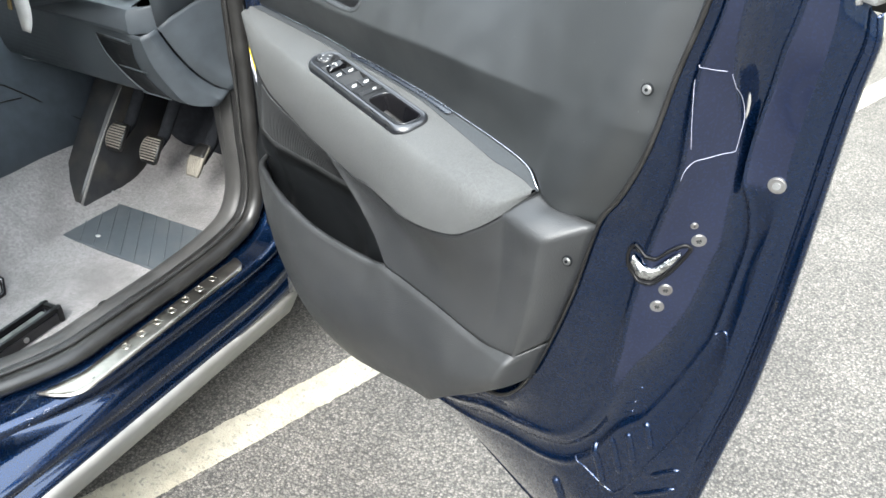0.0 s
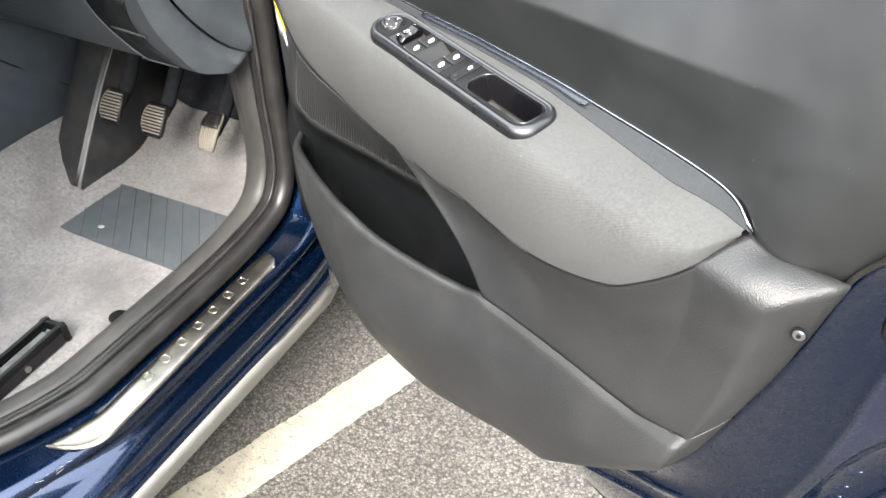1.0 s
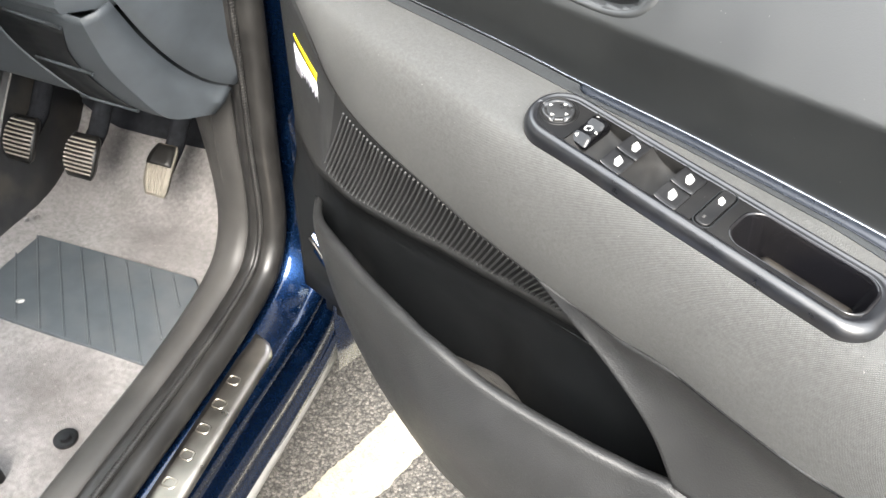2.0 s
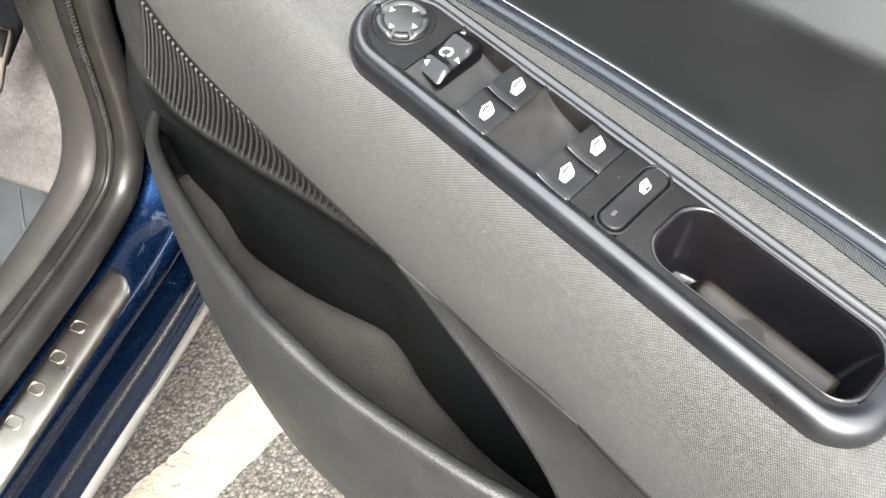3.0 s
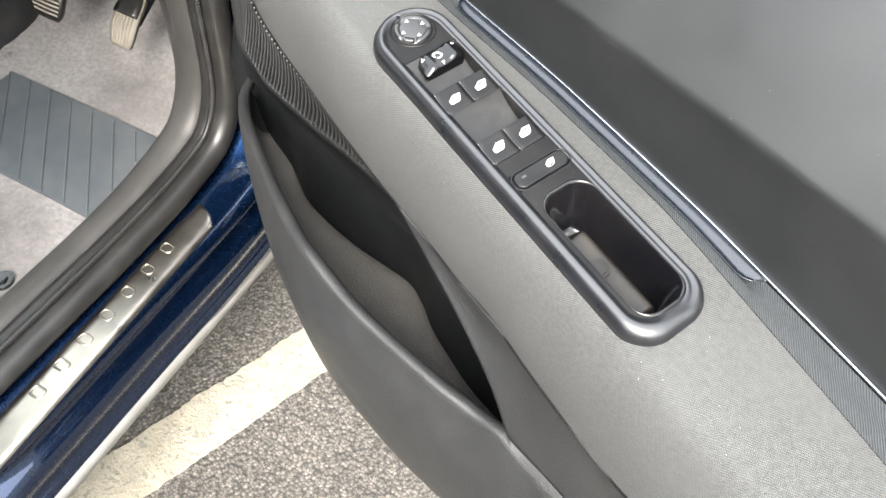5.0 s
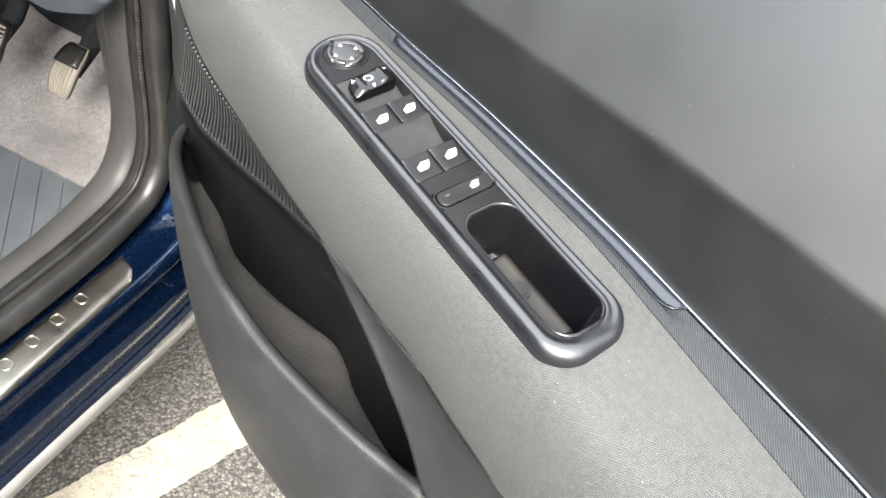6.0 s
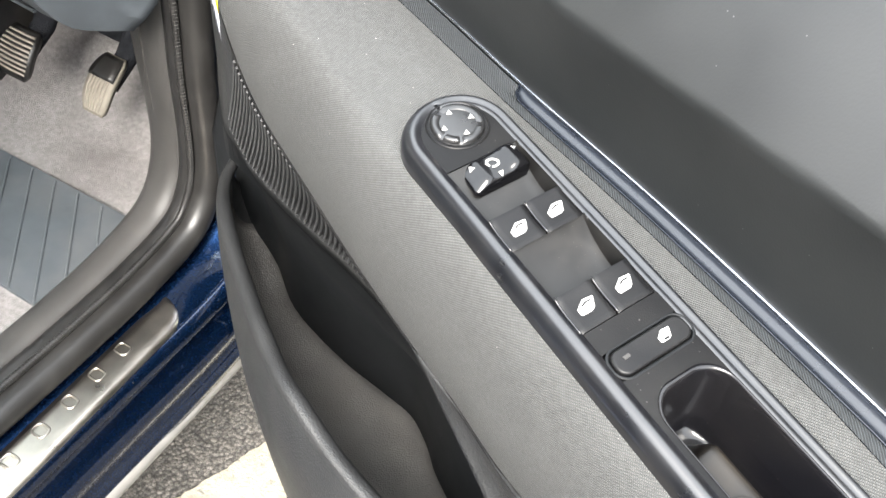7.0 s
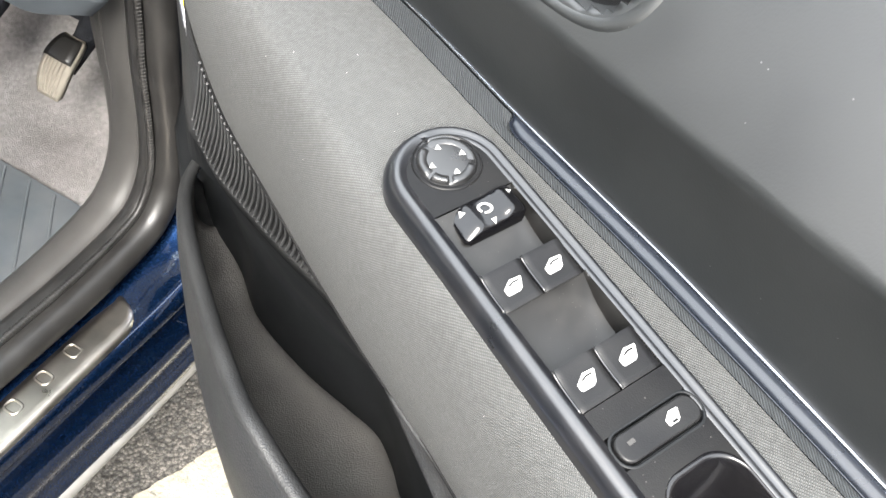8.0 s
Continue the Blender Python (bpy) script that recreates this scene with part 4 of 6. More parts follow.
for r, z in ((0.0064, -0.0118), (0.0046, -0.0114)):
    bm = bmesh.new()
    disc(bm, P(0.5215, 0.0385, z), r, 0.0012, Vector((0, 0, 1)), 28, 0.0004)
    on_plate("plug", bm, M_CUP, "round black plug")

# mirror knob: a dished disc in a groove, four raised pads round a flat cross
KU, KW = 0.3166, 0.0283
kring = lambda r, z: ([(KU + r * math.cos(2 * math.pi * k / 48), KW + r * math.sin(2 * math.pi * k / 48)) for k in range(48)], z)
bm = bmesh.new()
rings(bm, [kring(0.0156, 0.0005), kring(0.0152, 0.0013), kring(0.0146, 0.0012), kring(0.0141, -0.0010), kring(0.0138, -0.0030)], close_bottom=True)
on_plate("knob_ring", weld(bm, 0.00002), M_BLACK, "raised ring round the mirror knob")
bm = bmesh.new()
rings(bm, [kring(0.0001, 0.0022), kring(0.0050, 0.0022), kring(0.0092, 0.0021), kring(0.0120, 0.0018), kring(0.0132, 0.0010), kring(0.0134, -0.0025)])
on_plate("mirror_knob", weld(bm, 0.00002), M_KNOB, "round mirror knob with four arrow pads")
knob_z = ease([0.0, 0.0092, 0.0120, 0.0132], [0.0021, 0.0020, 0.0017, 0.0007])
for a_from, a_to, proud in ((28, 68, 1.5), (74, 154, 1.0), (162, 298, 1.0), (308, 382, 1.0)):
    bm = bmesh.new()
    rows = []
    for i in range(15):
        a = radians(a_from + (a_to - a_from) * i / 14)
        edge = min(1.0, (1 - abs(2 * i / 14 - 1)) * 6)
        rows.append([P(KU + r * math.cos(a), KW + r * math.sin(a), knob_z(r) + h * edge * proud) for r, h in ((0.0088, 0.0002), (0.0093, 0.0006), (0.0104, 0.0008), (0.0118, 0.0012), (0.0125, 0.0011), (0.0130, 0.0002), (0.0131, -0.0010))])
    loft(bm, rows)
    on_plate("arrow_pad", weld(bm, 0.00002), M_KNOB)


def extruded(bm, pts, z, h=0.00025):
    """A thin printed patch over points (u, w), on heights z(u, w)."""
    vs = [bm.verts.new(P(u, w, z(u, w))) for u, w in pts]
    f = bm.faces.new(vs)
    g = bmesh.ops.extrude_face_region(bm, geom=[f])
    bmesh.ops.translate(bm, vec=(0, 0, h), verts=[x for x in g["geom"] if isinstance(x, bmesh.types.BMVert)])
    bmesh.ops.recalc_face_normals(bm, faces=bm.faces)
    return bm


def arrow(c, a, size, z):
    pts = [(c[0] + size * math.cos(a + radians(d)), c[1] + size * math.sin(a + radians(d))) for d in (0, 125, 235)]
    on_plate("arrow_mark", extruded(bmesh.new(), pts, z), M_PRINT)


for k in range(4):
    arrow((KU + 0.0076 * math.cos(radians(90 * k)), KW + 0.0076 * math.sin(radians(90 * k))), radians(205), 0.0018, lambda u, w: 0.0023)


def cap_z(u, u0, u1, front, rear):
    """A switch's top: a raised front lip, a shallow hollow and a low rear edge."""
    t = min(max((u - u0) / (u1 - u0), 0), 1)
    return front + (rear - front) * t - 0.0011 * math.sin(math.pi * t ** 0.7)


def switch_cap(bm, u0, u1, w0, w1, zb, front, rear):
    """A rocker with a rolled front lip and slightly proud side edges."""
    nu, nw = 14, 12
    rows = []
    for i in range(nu + 1):
        t = i / nu
        u = u0 + (u1 - u0) * t
        r = [P(u, w0, zb)]
        for k in range(nw + 1):
            s = k / nw
            w = w0 + (w1 - w0) * s
            lip = 0.0007 * max(0, 1 - s / 0.06) + 0.0007 * max(0, 1 - (1 - s) / 0.06)
            r.append(P(u, w, cap_z(u, u0, u1, front, rear) - lip - 0.0008 * max(0, 1 - t / 0.07) - 0.0006 * max(0, 1 - (1 - t) / 0.07)))
        r.append(P(u, w1, zb))
        rows.append(r)
    rows.insert(0, [P(u0 + 0.0022, w0 + (w1 - w0) * min(max((k - 1) / nw, 0), 1), zb) for k in range(nw + 3)])
    rows.append([P(u1, w0 + (w1 - w0) * min(max((k - 1) / nw, 0), 1), zb) for k in range(nw + 3)])
    loft(bm, rows)
    return crisp(weld(bm, 0.00002), 40)


# window pictogram: a door window with a sloping front, its sill line left dark; across (b) and along (a) the plate
PICTO = [(-0.0027, -0.0046), (-0.0020, -0.0047), (0.0020, -0.0026), (0.0029, -0.0010), (0.0029, 0.0040), (0.0022, 0.0046), (-0.0003, 0.0046), (-0.0031, 0.0003)]
SLOT = [(-0.0010, 0.0022), (-0.0019, -0.0004), (-0.0018, -0.0030), (-0.0011, -0.0030), (-0.0012, -0.0006), (-0.0004, 0.0018)]
for u0, u1, us_mark in ((0.3728, 0.3903, 0.3822), (0.4188, 0.4368, 0.4278)):
    top = lambda u, w: cap_z(u, u0, u1, 0.0040, 0.0016) + 0.0001
    for w0, w1, wm in ((0.0311, 0.0496, 0.0400), (0.0116, 0.0303, 0.0202)):
        on_plate("window_switch", switch_cap(bmesh.new(), u0, u1, w0, w1, -0.006, 0.0040, 0.0016), M_SWITCH, "black window switch with a white pictogram")
        on_plate("pictogram", extruded(bmesh.new(), [(us_mark + a, wm + b) for a, b in PICTO], top), M_PRINT, "white window pictogram")
        on_plate("pictogram_slot", extruded(bmesh.new(), [(us_mark + a, wm + b) for a, b in SLOT], lambda u, w: top(u, w) + 0.0003, 0.0001), M_BLACK)
    for w in (0.0307, 0.0500):
        bm = bmesh.new()
        tube(bm, [P(u, w, cap_z(u, u0, u1, 0.0040, 0.0016) + 0.0002) for u in span(u0 + 0.0002, u1 - 0.0002, 10)], 0.00055, 6)
        on_plate("divider", bm, M_RIM)

# mirror folding switch: a glossy rocker, its room end sloping, a bulge at its window end
SU0, SU1, SW0, SW1 = 0.3385, 0.3545, 0.0122, 0.0430
crest = ease([0.0, 0.10, 0.22, 0.40, 0.62, 0.74, 0.9, 1.0], [0.0004, 0.0036, 0.0043, 0.0024, 0.0019, 0.0023, 0.0000, -0.0020])


def fold_z(u, w):
    s = min(max((w - SW0) / (SW1 - SW0), 0), 1)
    t = min(max((u - SU0) / (SU1 - SU0), 0), 1)
    edge = 1 - abs(2 * t - 1) ** 5
    return -0.003 + (crest(s) + 0.003) * (0.55 + 0.45 * edge) - 0.0012 * step(0.55, 1.0, s) * (t - 0.3)


bm = bmesh.new()
rows = []
for i in range(25):
    t = i / 24
    u = SU0 + (SU1 - SU0) * t
    pinch = 0.0022 * (1 - math.sqrt(max(0, 1 - max(0, abs(2 * t - 1) - 0.6) ** 2 / 0.16)))
    a, b = SW0 + pinch, SW1 - pinch
    rows.append([P(u, a, -0.005)] + [P(u, a + (b - a) * k / 32, fold_z(u, a + (b - a) * k / 32)) for k in range(33)] + [P(u, b, -0.005)])
rows.insert(0, [Vector((p.x, p.y, PZ)) for p in rows[0] for PZ in (-0.006,)])
rows.append([Vector((p.x, p.y, -0.006)) for p in rows[-1]])
loft(bm, rows)
on_plate("mirror_switch", weld(bm, 0.00002), M_PIANO, "glossy black mirror selector switch")
lifted = lambda u, w: fold_z(u, w) + 0.00012
arrow((0.3430, 0.0385), radians(175), 0.0017, lifted)
arrow((0.3440, 0.0158), radians(260), 0.0015, lifted)
arrow((0.3525, 0.0283), radians(5), 0.0015, lifted)
bm = bmesh.new()
for k in range(12):
    a0, a1 = radians(30 * k), radians(30 * (k + 1))
    if k == 1:
        continue
    wob = lambda a: 1 + 0.18 * math.cos(2 * a + 0.7)
    extruded(bm, [(0.3458 + r * wob(a) * math.cos(a), 0.0287 + 1.35 * r * wob(a) * math.sin(a)) for r, a in ((0.0017, a0), (0.0026, a0), (0.0026, a1), (0.0017, a1))], lifted)
on_plate("mirror_mark", bm, M_PRINT, "white mirror outline mark")

# rear window lock button in its dark gap
bm = bmesh.new()
gap = lambda g, z: (stadium(0.4484 + g, 0.4612 - g, 0.0098 + g, 0.0486 - g, 0.0056 - g * 1.05, 0.0056 - g * 1.05), z)
rings(bm, [gap(-0.0012, 0.0007), gap(-0.0005, 0.0011), gap(0.0, 0.0008), gap(0.0002, -0.002)])
on_plate("button_gap", weld(bm, 0.00002), M_WALL)
bm = bmesh.new()
vs = rings(bm, [gap(0.0008, -0.002), gap(0.0008, 0.0010), gap(0.0011, 0.0015), gap(0.0018, 0.0018)], close_bottom=True)
on_plate("lock_button", weld(bm, 0.00002), M_SWITCH, "long rounded rear-window lock button")
on_plate("pictogram", extruded(bmesh.new(), [(0.4545 + a * 0.8, 0.0222 + b * 0.75) for a, b in PICTO], lambda u, w: 0.0019), M_PRINT)
on_plate("pictogram_slot", extruded(bmesh.new(), [(0.4556 + a, 0.0238 + b) for a, b in ((0, 0), (0.0009, -0.0002), (0.0009, -0.0026), (0, -0.0024))], lambda u, w: 0.0022, 0.0001), M_BLACK)
bm = bmesh.new()
box(bm, P(0.4538, 0.0412, 0.0019), (0.0016, 0.0030, 0.0003))
on_plate("tell_tale", bm, M_TRIM)

# ---- painted metal of the door ----
Q_pts = [(0.962, 1.31), (0.950, 1.233), (0.931, 1.162), (0.911, 1.074), (0.885, 1.01), (0.862, 0.971), (0.832, 0.848), (0.804, 0.76), (0.786, 0.71), (0.758, 0.648), (0.718, 0.602), (0.66, 0.574), (0.58, 0.52), (0.45, 0.475), (0.30, 0.455), (0.15, 0.50), (0.02, 0.58), (-0.05, 0.64)]
E_pts = [(1.046, 1.222), (1.051, 1.195), (1.047, 1.150), (1.044, 1.08), (1.043, 1.00), (1.041, 0.92), (1.034, 0.78), (1.022, 0.68), (1.010, 0.58), (0.995, 0.45), (0.972, 0.34), (0.88, 0.295), (0.74, 0.290), (0.55, 0.290), (0.36, 0.293), (0.18, 0.30), (0.02, 0.31), (-0.05, 0.33)]
E_w = [-0.112, -0.112, -0.112, -0.112, -0.110, -0.108, -0.102, -0.096, -0.09, -0.082, -0.077, -0.082, -0.093, -0.112, -0.134, -0.155, -0.172, -0.18]
ts = [i / (len(Q_pts) - 1) for i in range(len(Q_pts))]
qf = [ease(ts, [p[i] for p in Q_pts]) for i in (0, 1)]
ef = [ease(ts, [p[i] for p in E_pts]) for i in (0, 1)]
ew = ease(ts, E_w)


# lines on the pressing, by t: flank's crease, end of the shut face's grey reflection, start of the flange, its outer
# groove
CR1 = ease([0, 0.05, 0.105, 0.155, 0.20, 0.25, 0.30, 0.34, 0.383, 0.43, 0.47, 0.537, 0.59, 0.70, 1.0], [0.12, 0.14, 0.150, 0.215, 0.265, 0.280, 0.298, 0.310, 0.350, 0.372, 0.372, 0.285, 0.160, 0.10, 0.10])
CR2 = ease([0, 0.055, 0.11, 0.158, 0.205, 0.242, 0.28, 0.323, 0.355, 0.39, 0.42, 0.47, 0.537, 0.59, 0.70, 1.0], [0.22, 0.25, 0.32, 0.425, 0.50, 0.55, 0.58, 0.56, 0.50, 0.435, 0.42, 0.415, 0.330, 0.21, 0.15, 0.15])
CR3 = ease([0, 0.08, 0.12, 0.165, 0.20, 0.225, 0.26, 0.30, 0.335, 0.355, 0.393, 0.443, 0.478, 0.537, 0.60, 0.70, 1.0], [0.46, 0.457, 0.475, 0.49, 0.54, 0.64, 0.70, 0.715, 0.715, 0.685, 0.645, 0.585, 0.500, 0.43, 0.33, 0.28, 0.28])
CR4 = ease([0, 0.055, 0.107, 0.175, 0.205, 0.265, 0.325, 0.378, 0.438, 0.50, 1.0], [0.73, 0.745, 0.775, 0.785, 0.80, 0.80, 0.815, 0.84, 0.91, 0.93, 0.93])
DEEP_LOW = ease([0, 0.02, 0.04, 0.175, 0.50, 0.60, 0.66, 0.72, 0.76, 0.89, 1.0], [-0.010, -0.004, -0.004, -0.018, -0.066, -0.084, -0.095, -0.0995, -0.0990, -0.1040, -0.112])
DEEP_TOP = ease([0, 0.02, 0.04, 0.235, 0.45, 0.51, 0.57, 0.79, 0.83, 0.92, 1.0], [-0.010, -0.004, -0.004, -0.0165, -0.074, -0.088, -0.083, -0.087, -0.091, -0.106, -0.112])


def depth_at(t, k):
    m = 1 - step(0.10, 0.30, t)
    return DEEP_TOP(k) * m + DEEP_LOW(k) * (1 - m) + (ew(t) + 0.112) * step(0.15, 1.0, k)


def pan(t, k):
    """The painted inner pressing: t along the edge from the top, k from the lining outward."""
    cuts = (0.04, CR1(t), CR2(t), CR3(t), CR4(t), 1.0)
    w = depth_at(t, k)
    if k > 0.04:
        i = 0
        while i < 4 and k > cuts[i + 1]:
            i += 1
        q = (k - cuts[i]) / (cuts[i + 1] - cuts[i])
        top = 1 - step(0.17, 0.23, t)
        hollow = (0.0045, 0.0, 0.0075 + 0.004 * top, 0.0008, 0.0040)[i]
        w = depth_at(t, cuts[i]) * (1 - q) + depth_at(t, cuts[i + 1]) * q - hollow * math.sin(math.pi * q ** (0.8 if i == 2 else 1))
        # rolled crease before the shut face, and a raised bead where the flange begins
        w += 0.0022 * math.exp(-((k - CR1(t)) / 0.022) ** 2) + 0.0028 * math.exp(-((k - CR3(t)) / 0.016) ** 2)
        w -= 0.0030 * math.exp(-((k - 0.925) / 0.010) ** 2)
    return D(qf[0](t) + (ef[0](t) - qf[0](t)) * k, w, qf[1](t) + (ef[1](t) - qf[1](t)) * k)


bm = bmesh.new()
film = bm.verts.layers.float.new("reflection")
grid = loft(bm, [[pan(i / 300, k / 200) for k in range(201)] for i in range(301)])
# mask of the grey reflection painted on the shut face and the upper flange
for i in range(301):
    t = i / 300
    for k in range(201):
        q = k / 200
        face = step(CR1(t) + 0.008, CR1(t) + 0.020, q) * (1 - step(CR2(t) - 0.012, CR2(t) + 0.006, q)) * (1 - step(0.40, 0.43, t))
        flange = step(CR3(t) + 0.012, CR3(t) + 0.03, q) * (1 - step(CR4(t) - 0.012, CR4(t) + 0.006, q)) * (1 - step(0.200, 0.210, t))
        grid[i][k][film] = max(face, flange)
# tuck under the lining
loft(bm, [[pan(i / 140, 0), pan(i / 140, 0) + D((-0.03 if i < 70 else 0), -0.03 - 0.03 * step(95, 105, i), (0.03 - 0.035 * step(95, 105, i)) if i >= 70 else 0)] for i in range(141)])
part("inner_pressing", weld(bm, 0.0002), M_PAINT, door, "glossy navy blue painted inner pressing, a grey reflection painted on its shut face")
bm = bmesh.new()
rows = []
for i in range(141):
    p = pan(i / 140, 1.0)
    c = Vector((0.45, -(-0.16), 0.8))
    n = (p - c)
    n.y = 0
    n = n.normalized()
    rows.append([p + n * 0.0 + Vector((0, -0.0005, 0)), p + n * 0.003 + Vector((0, 0.002, 0)), p + n * 0.003 + Vector((0, 0.008, 0)), p + n * 0.0 + Vector((0, 0.012, 0)), p - n * 0.05 + Vector((0, 0.020, 0))])
loft(bm, rows)
# outer skin with a gentle crown
inner = [r[-1] for r in rows]
cols = []
for i in range(71):
    z = 1.222 - i * 0.897 / 70
    cand = [p for p in inner[:60]]
    right = min(cand, key=lambda p: abs(p.z - z))
    r = []
    for j in range(25):
        s = j / 24
        u = right.x * (1 - s) + -0.05 * s
        wr = -right.y
        wl = -0.20
        w = wr * (1 - s) + wl * s - 0.035 * math.sin(math.pi * s) ** 0.7 * math.sin(math.pi * min(1, max(0, (1.33 - z) / 1.05))) ** 0.6
        r.append(D(u, w, z))
    cols.append(r)
loft(bm, cols)
part("outer_skin", weld(bm, 0.0004), M_PAINT, door, "navy blue outer skin with a folded hem", thick=0.001)
# belt rail that closes the door top
bm = bmesh.new()
rows = []
for j in range(41):
    u = -0.055 + j * 1.10 / 40
    w1 = -0.044 + 0.052 * max(u, 0) - 0.32 * 0.244 - 0.01
    w1 = min(w1, -0.09)
    rows.append([D(u, w1 + 0.012, 1.300), D(u, w1 - 0.01, 1.312), D(u, -0.13, 1.300), D(u, -0.15, 1.215)])
loft(bm, rows)
part("belt_rail", bm, M_RUBBER, door, "black belt rail along the window slot", thick=0.002)
# front end that faces the pillar
bm = bmesh.new()
loft(bm, [[D(-0.05, w, z) for w in (-0.03, -0.08, -0.13, -0.19)] for z in [0.33 + i * 0.98 / 14 for i in range(15)]])
loft(bm, [[D(-0.05, -0.03, z), D(-0.056, -0.026, z), D(-0.05, -0.02, z)] for z in [0.66 + i * 0.64 / 14 for i in range(15)]])
part("front_end", bm, M_PAINT, door, "navy blue front end of the door", thick=0.0015)


def on_pan(t, k, lift=0.0):
    p = pan(t, k)
    n = (pan(t, k + 0.01) - pan(t, k - 0.01)).cross(pan(t + 0.005, k) - pan(t - 0.005, k)).normalized()
    if n.y > 0:
        n = -n
    return p + n * lift, n

# lint and dust flecks on the cloth and the upper lining
random.seed(5)
bm = bmesh.new()
for n in range(64):
    i, k = random.randrange(20, 150), random.randrange(8, 40)
    p, q = Vector(cloth_rows[i][k]), Vector(cloth_rows[i][k + 1])
    side = (Vector(cloth_rows[i + 1][k]) - p).normalized()
    nrm = side.cross(q - p).normalized()
    nrm = nrm if nrm.z - nrm.y > 0 else -nrm
    a = random.uniform(0, 6.28)
    d1 = (math.cos(a) * side + math.sin(a) * (q - p).normalized()) * random.uniform(0.0002, 0.0007)
    d2 = d1.cross(nrm).normalized() * random.uniform(0.00015, 0.0003)
    if 0.292 < p.x < 0.58 and k < 28:
        continue
    c = p + nrm * 0.0005
    bm.faces.new([bm.verts.new(c + s) for s in (-d1, d2, d1 + nrm * 0.0004, -d2)])
tagged(part("lint", bm, M_LINT, door), kind="stuff")

# ---- fittings on the painted pressing ----
def on_track(pts, lift, n=6):
    """Points on the pressing along stations (t, k), smoothly joined."""
    q = through_points([(t, k, 0) for t, k in pts])
    return [on_pan(q(i / (n * (len(pts) - 1))).x, q(i / (n * (len(pts) - 1))).y, lift)[0] for i in range(n * (len(pts) - 1) + 1)]


# latch: a black-lipped mouth with a worn bright hook across it
MOUTH = [(0.303, 0.215), (0.309, 0.197), (0.316, 0.210), (0.3215, 0.290), (0.3225, 0.340), (0.314, 0.410), (0.300, 0.455), (0.290, 0.470), (0.287, 0.445), (0.297, 0.385), (0.3065, 0.335), (0.306, 0.285), (0.303, 0.215)]
loop = on_track(MOUTH, 0.0012, 5)
bm = bmesh.new()
tube(bm, loop, 0.0021, 7, cap=False, up=Vector((0.3, 1, 0)))
part("latch_lip", weld(bm), M_BLACK, door, "black plastic lip of the latch mouth")
bm = bmesh.new()
loft(bm, [on_track([(0.306, 0.205), (0.3055, 0.285), (0.3065, 0.335), (0.297, 0.385), (0.288, 0.455)], 0.0014, 6), on_track([(0.311, 0.205), (0.3145, 0.290), (0.315, 0.335), (0.306, 0.395), (0.291, 0.46)], -0.004, 6), on_track([(0.316, 0.208), (0.3215, 0.290), (0.3225, 0.340), (0.314, 0.410), (0.294, 0.465)], 0.0012, 6)])
part("latch_slot", bm, M_GLOSS, door, "glossy black inside of the latch mouth")
bm = bmesh.new()
loft(bm, [on_track([(0.3095, 0.228), (0.3120, 0.290), (0.3125, 0.335), (0.3040, 0.385), (0.2955, 0.43)], 0.0022, 6), on_track([(0.3110, 0.228), (0.3140, 0.290), (0.3145, 0.335), (0.3060, 0.390), (0.2965, 0.432)], 0.0052, 6), on_track([(0.3135, 0.226), (0.3180, 0.290), (0.3185, 0.335), (0.3105, 0.395), (0.2985, 0.435)], 0.0044, 6), on_track([(0.3150, 0.224), (0.3200, 0.290), (0.3205, 0.335), (0.3125, 0.400), (0.2995, 0.437)], 0.0012, 6)])
part("latch_hook", bm, M_HOOK, door, "worn bright metal latch hook", thick=0.001)


def countersunk(t, k, r):
    p, n = on_pan(t, k, 0.0005)
    bm = bmesh.new()
    disc(bm, p, r, 0.003, n, 24, 0.0010)
    screw = part("latch_screw", bm, M_STEEL, door, "steel countersunk screw")
    bm = bmesh.new()
    for a in range(3):
        q = n.to_track_quat("Z", "Y").to_matrix() @ Vector((math.cos(a * math.pi / 3), math.sin(a * math.pi / 3), 0))
        tube(bm, [p + n * 0.0013 - q * r * 0.38, p + n * 0.0013 + q * r * 0.38], r * 0.11, 5)
    part("star_drive", bm, M_BLACK, screw)


for t, k, r in ((0.278, 0.485, 0.0082), (0.3225, 0.430, 0.0080), (0.333, 0.420, 0.0082), (0.258, 0.435, 0.0042)):
    countersunk(t, k, r)
p, n = on_pan(0.200, 0.755, 0.001)
bm = bmesh.new()
disc(bm, p, 0.0090, 0.004, n, 28, 0.0012)
grommet = part("grommet", bm, M_STEEL, door, "round grey rubber grommet")
bm = bmesh.new()
disc(bm, p + n * 0.0014, 0.0052, 0.003, n, 20, 0.001)
part("grommet_hub", bm, M_GREYRUB, grommet)
p, n = on_pan(0.138, 0.395, 0.0)
bm = bmesh.new()
tube(bm, on_track([(0.130, 0.385), (0.138, 0.398), (0.150, 0.415)], 0.0004), lambda s: 0.0017 * math.sqrt(max(0.05, 1 - (2 * s - 1) ** 2)), 8, up=Vector((0, 1, 0)))
part("drain_plug", bm, M_STRIP, door, "grey oval drain plug")
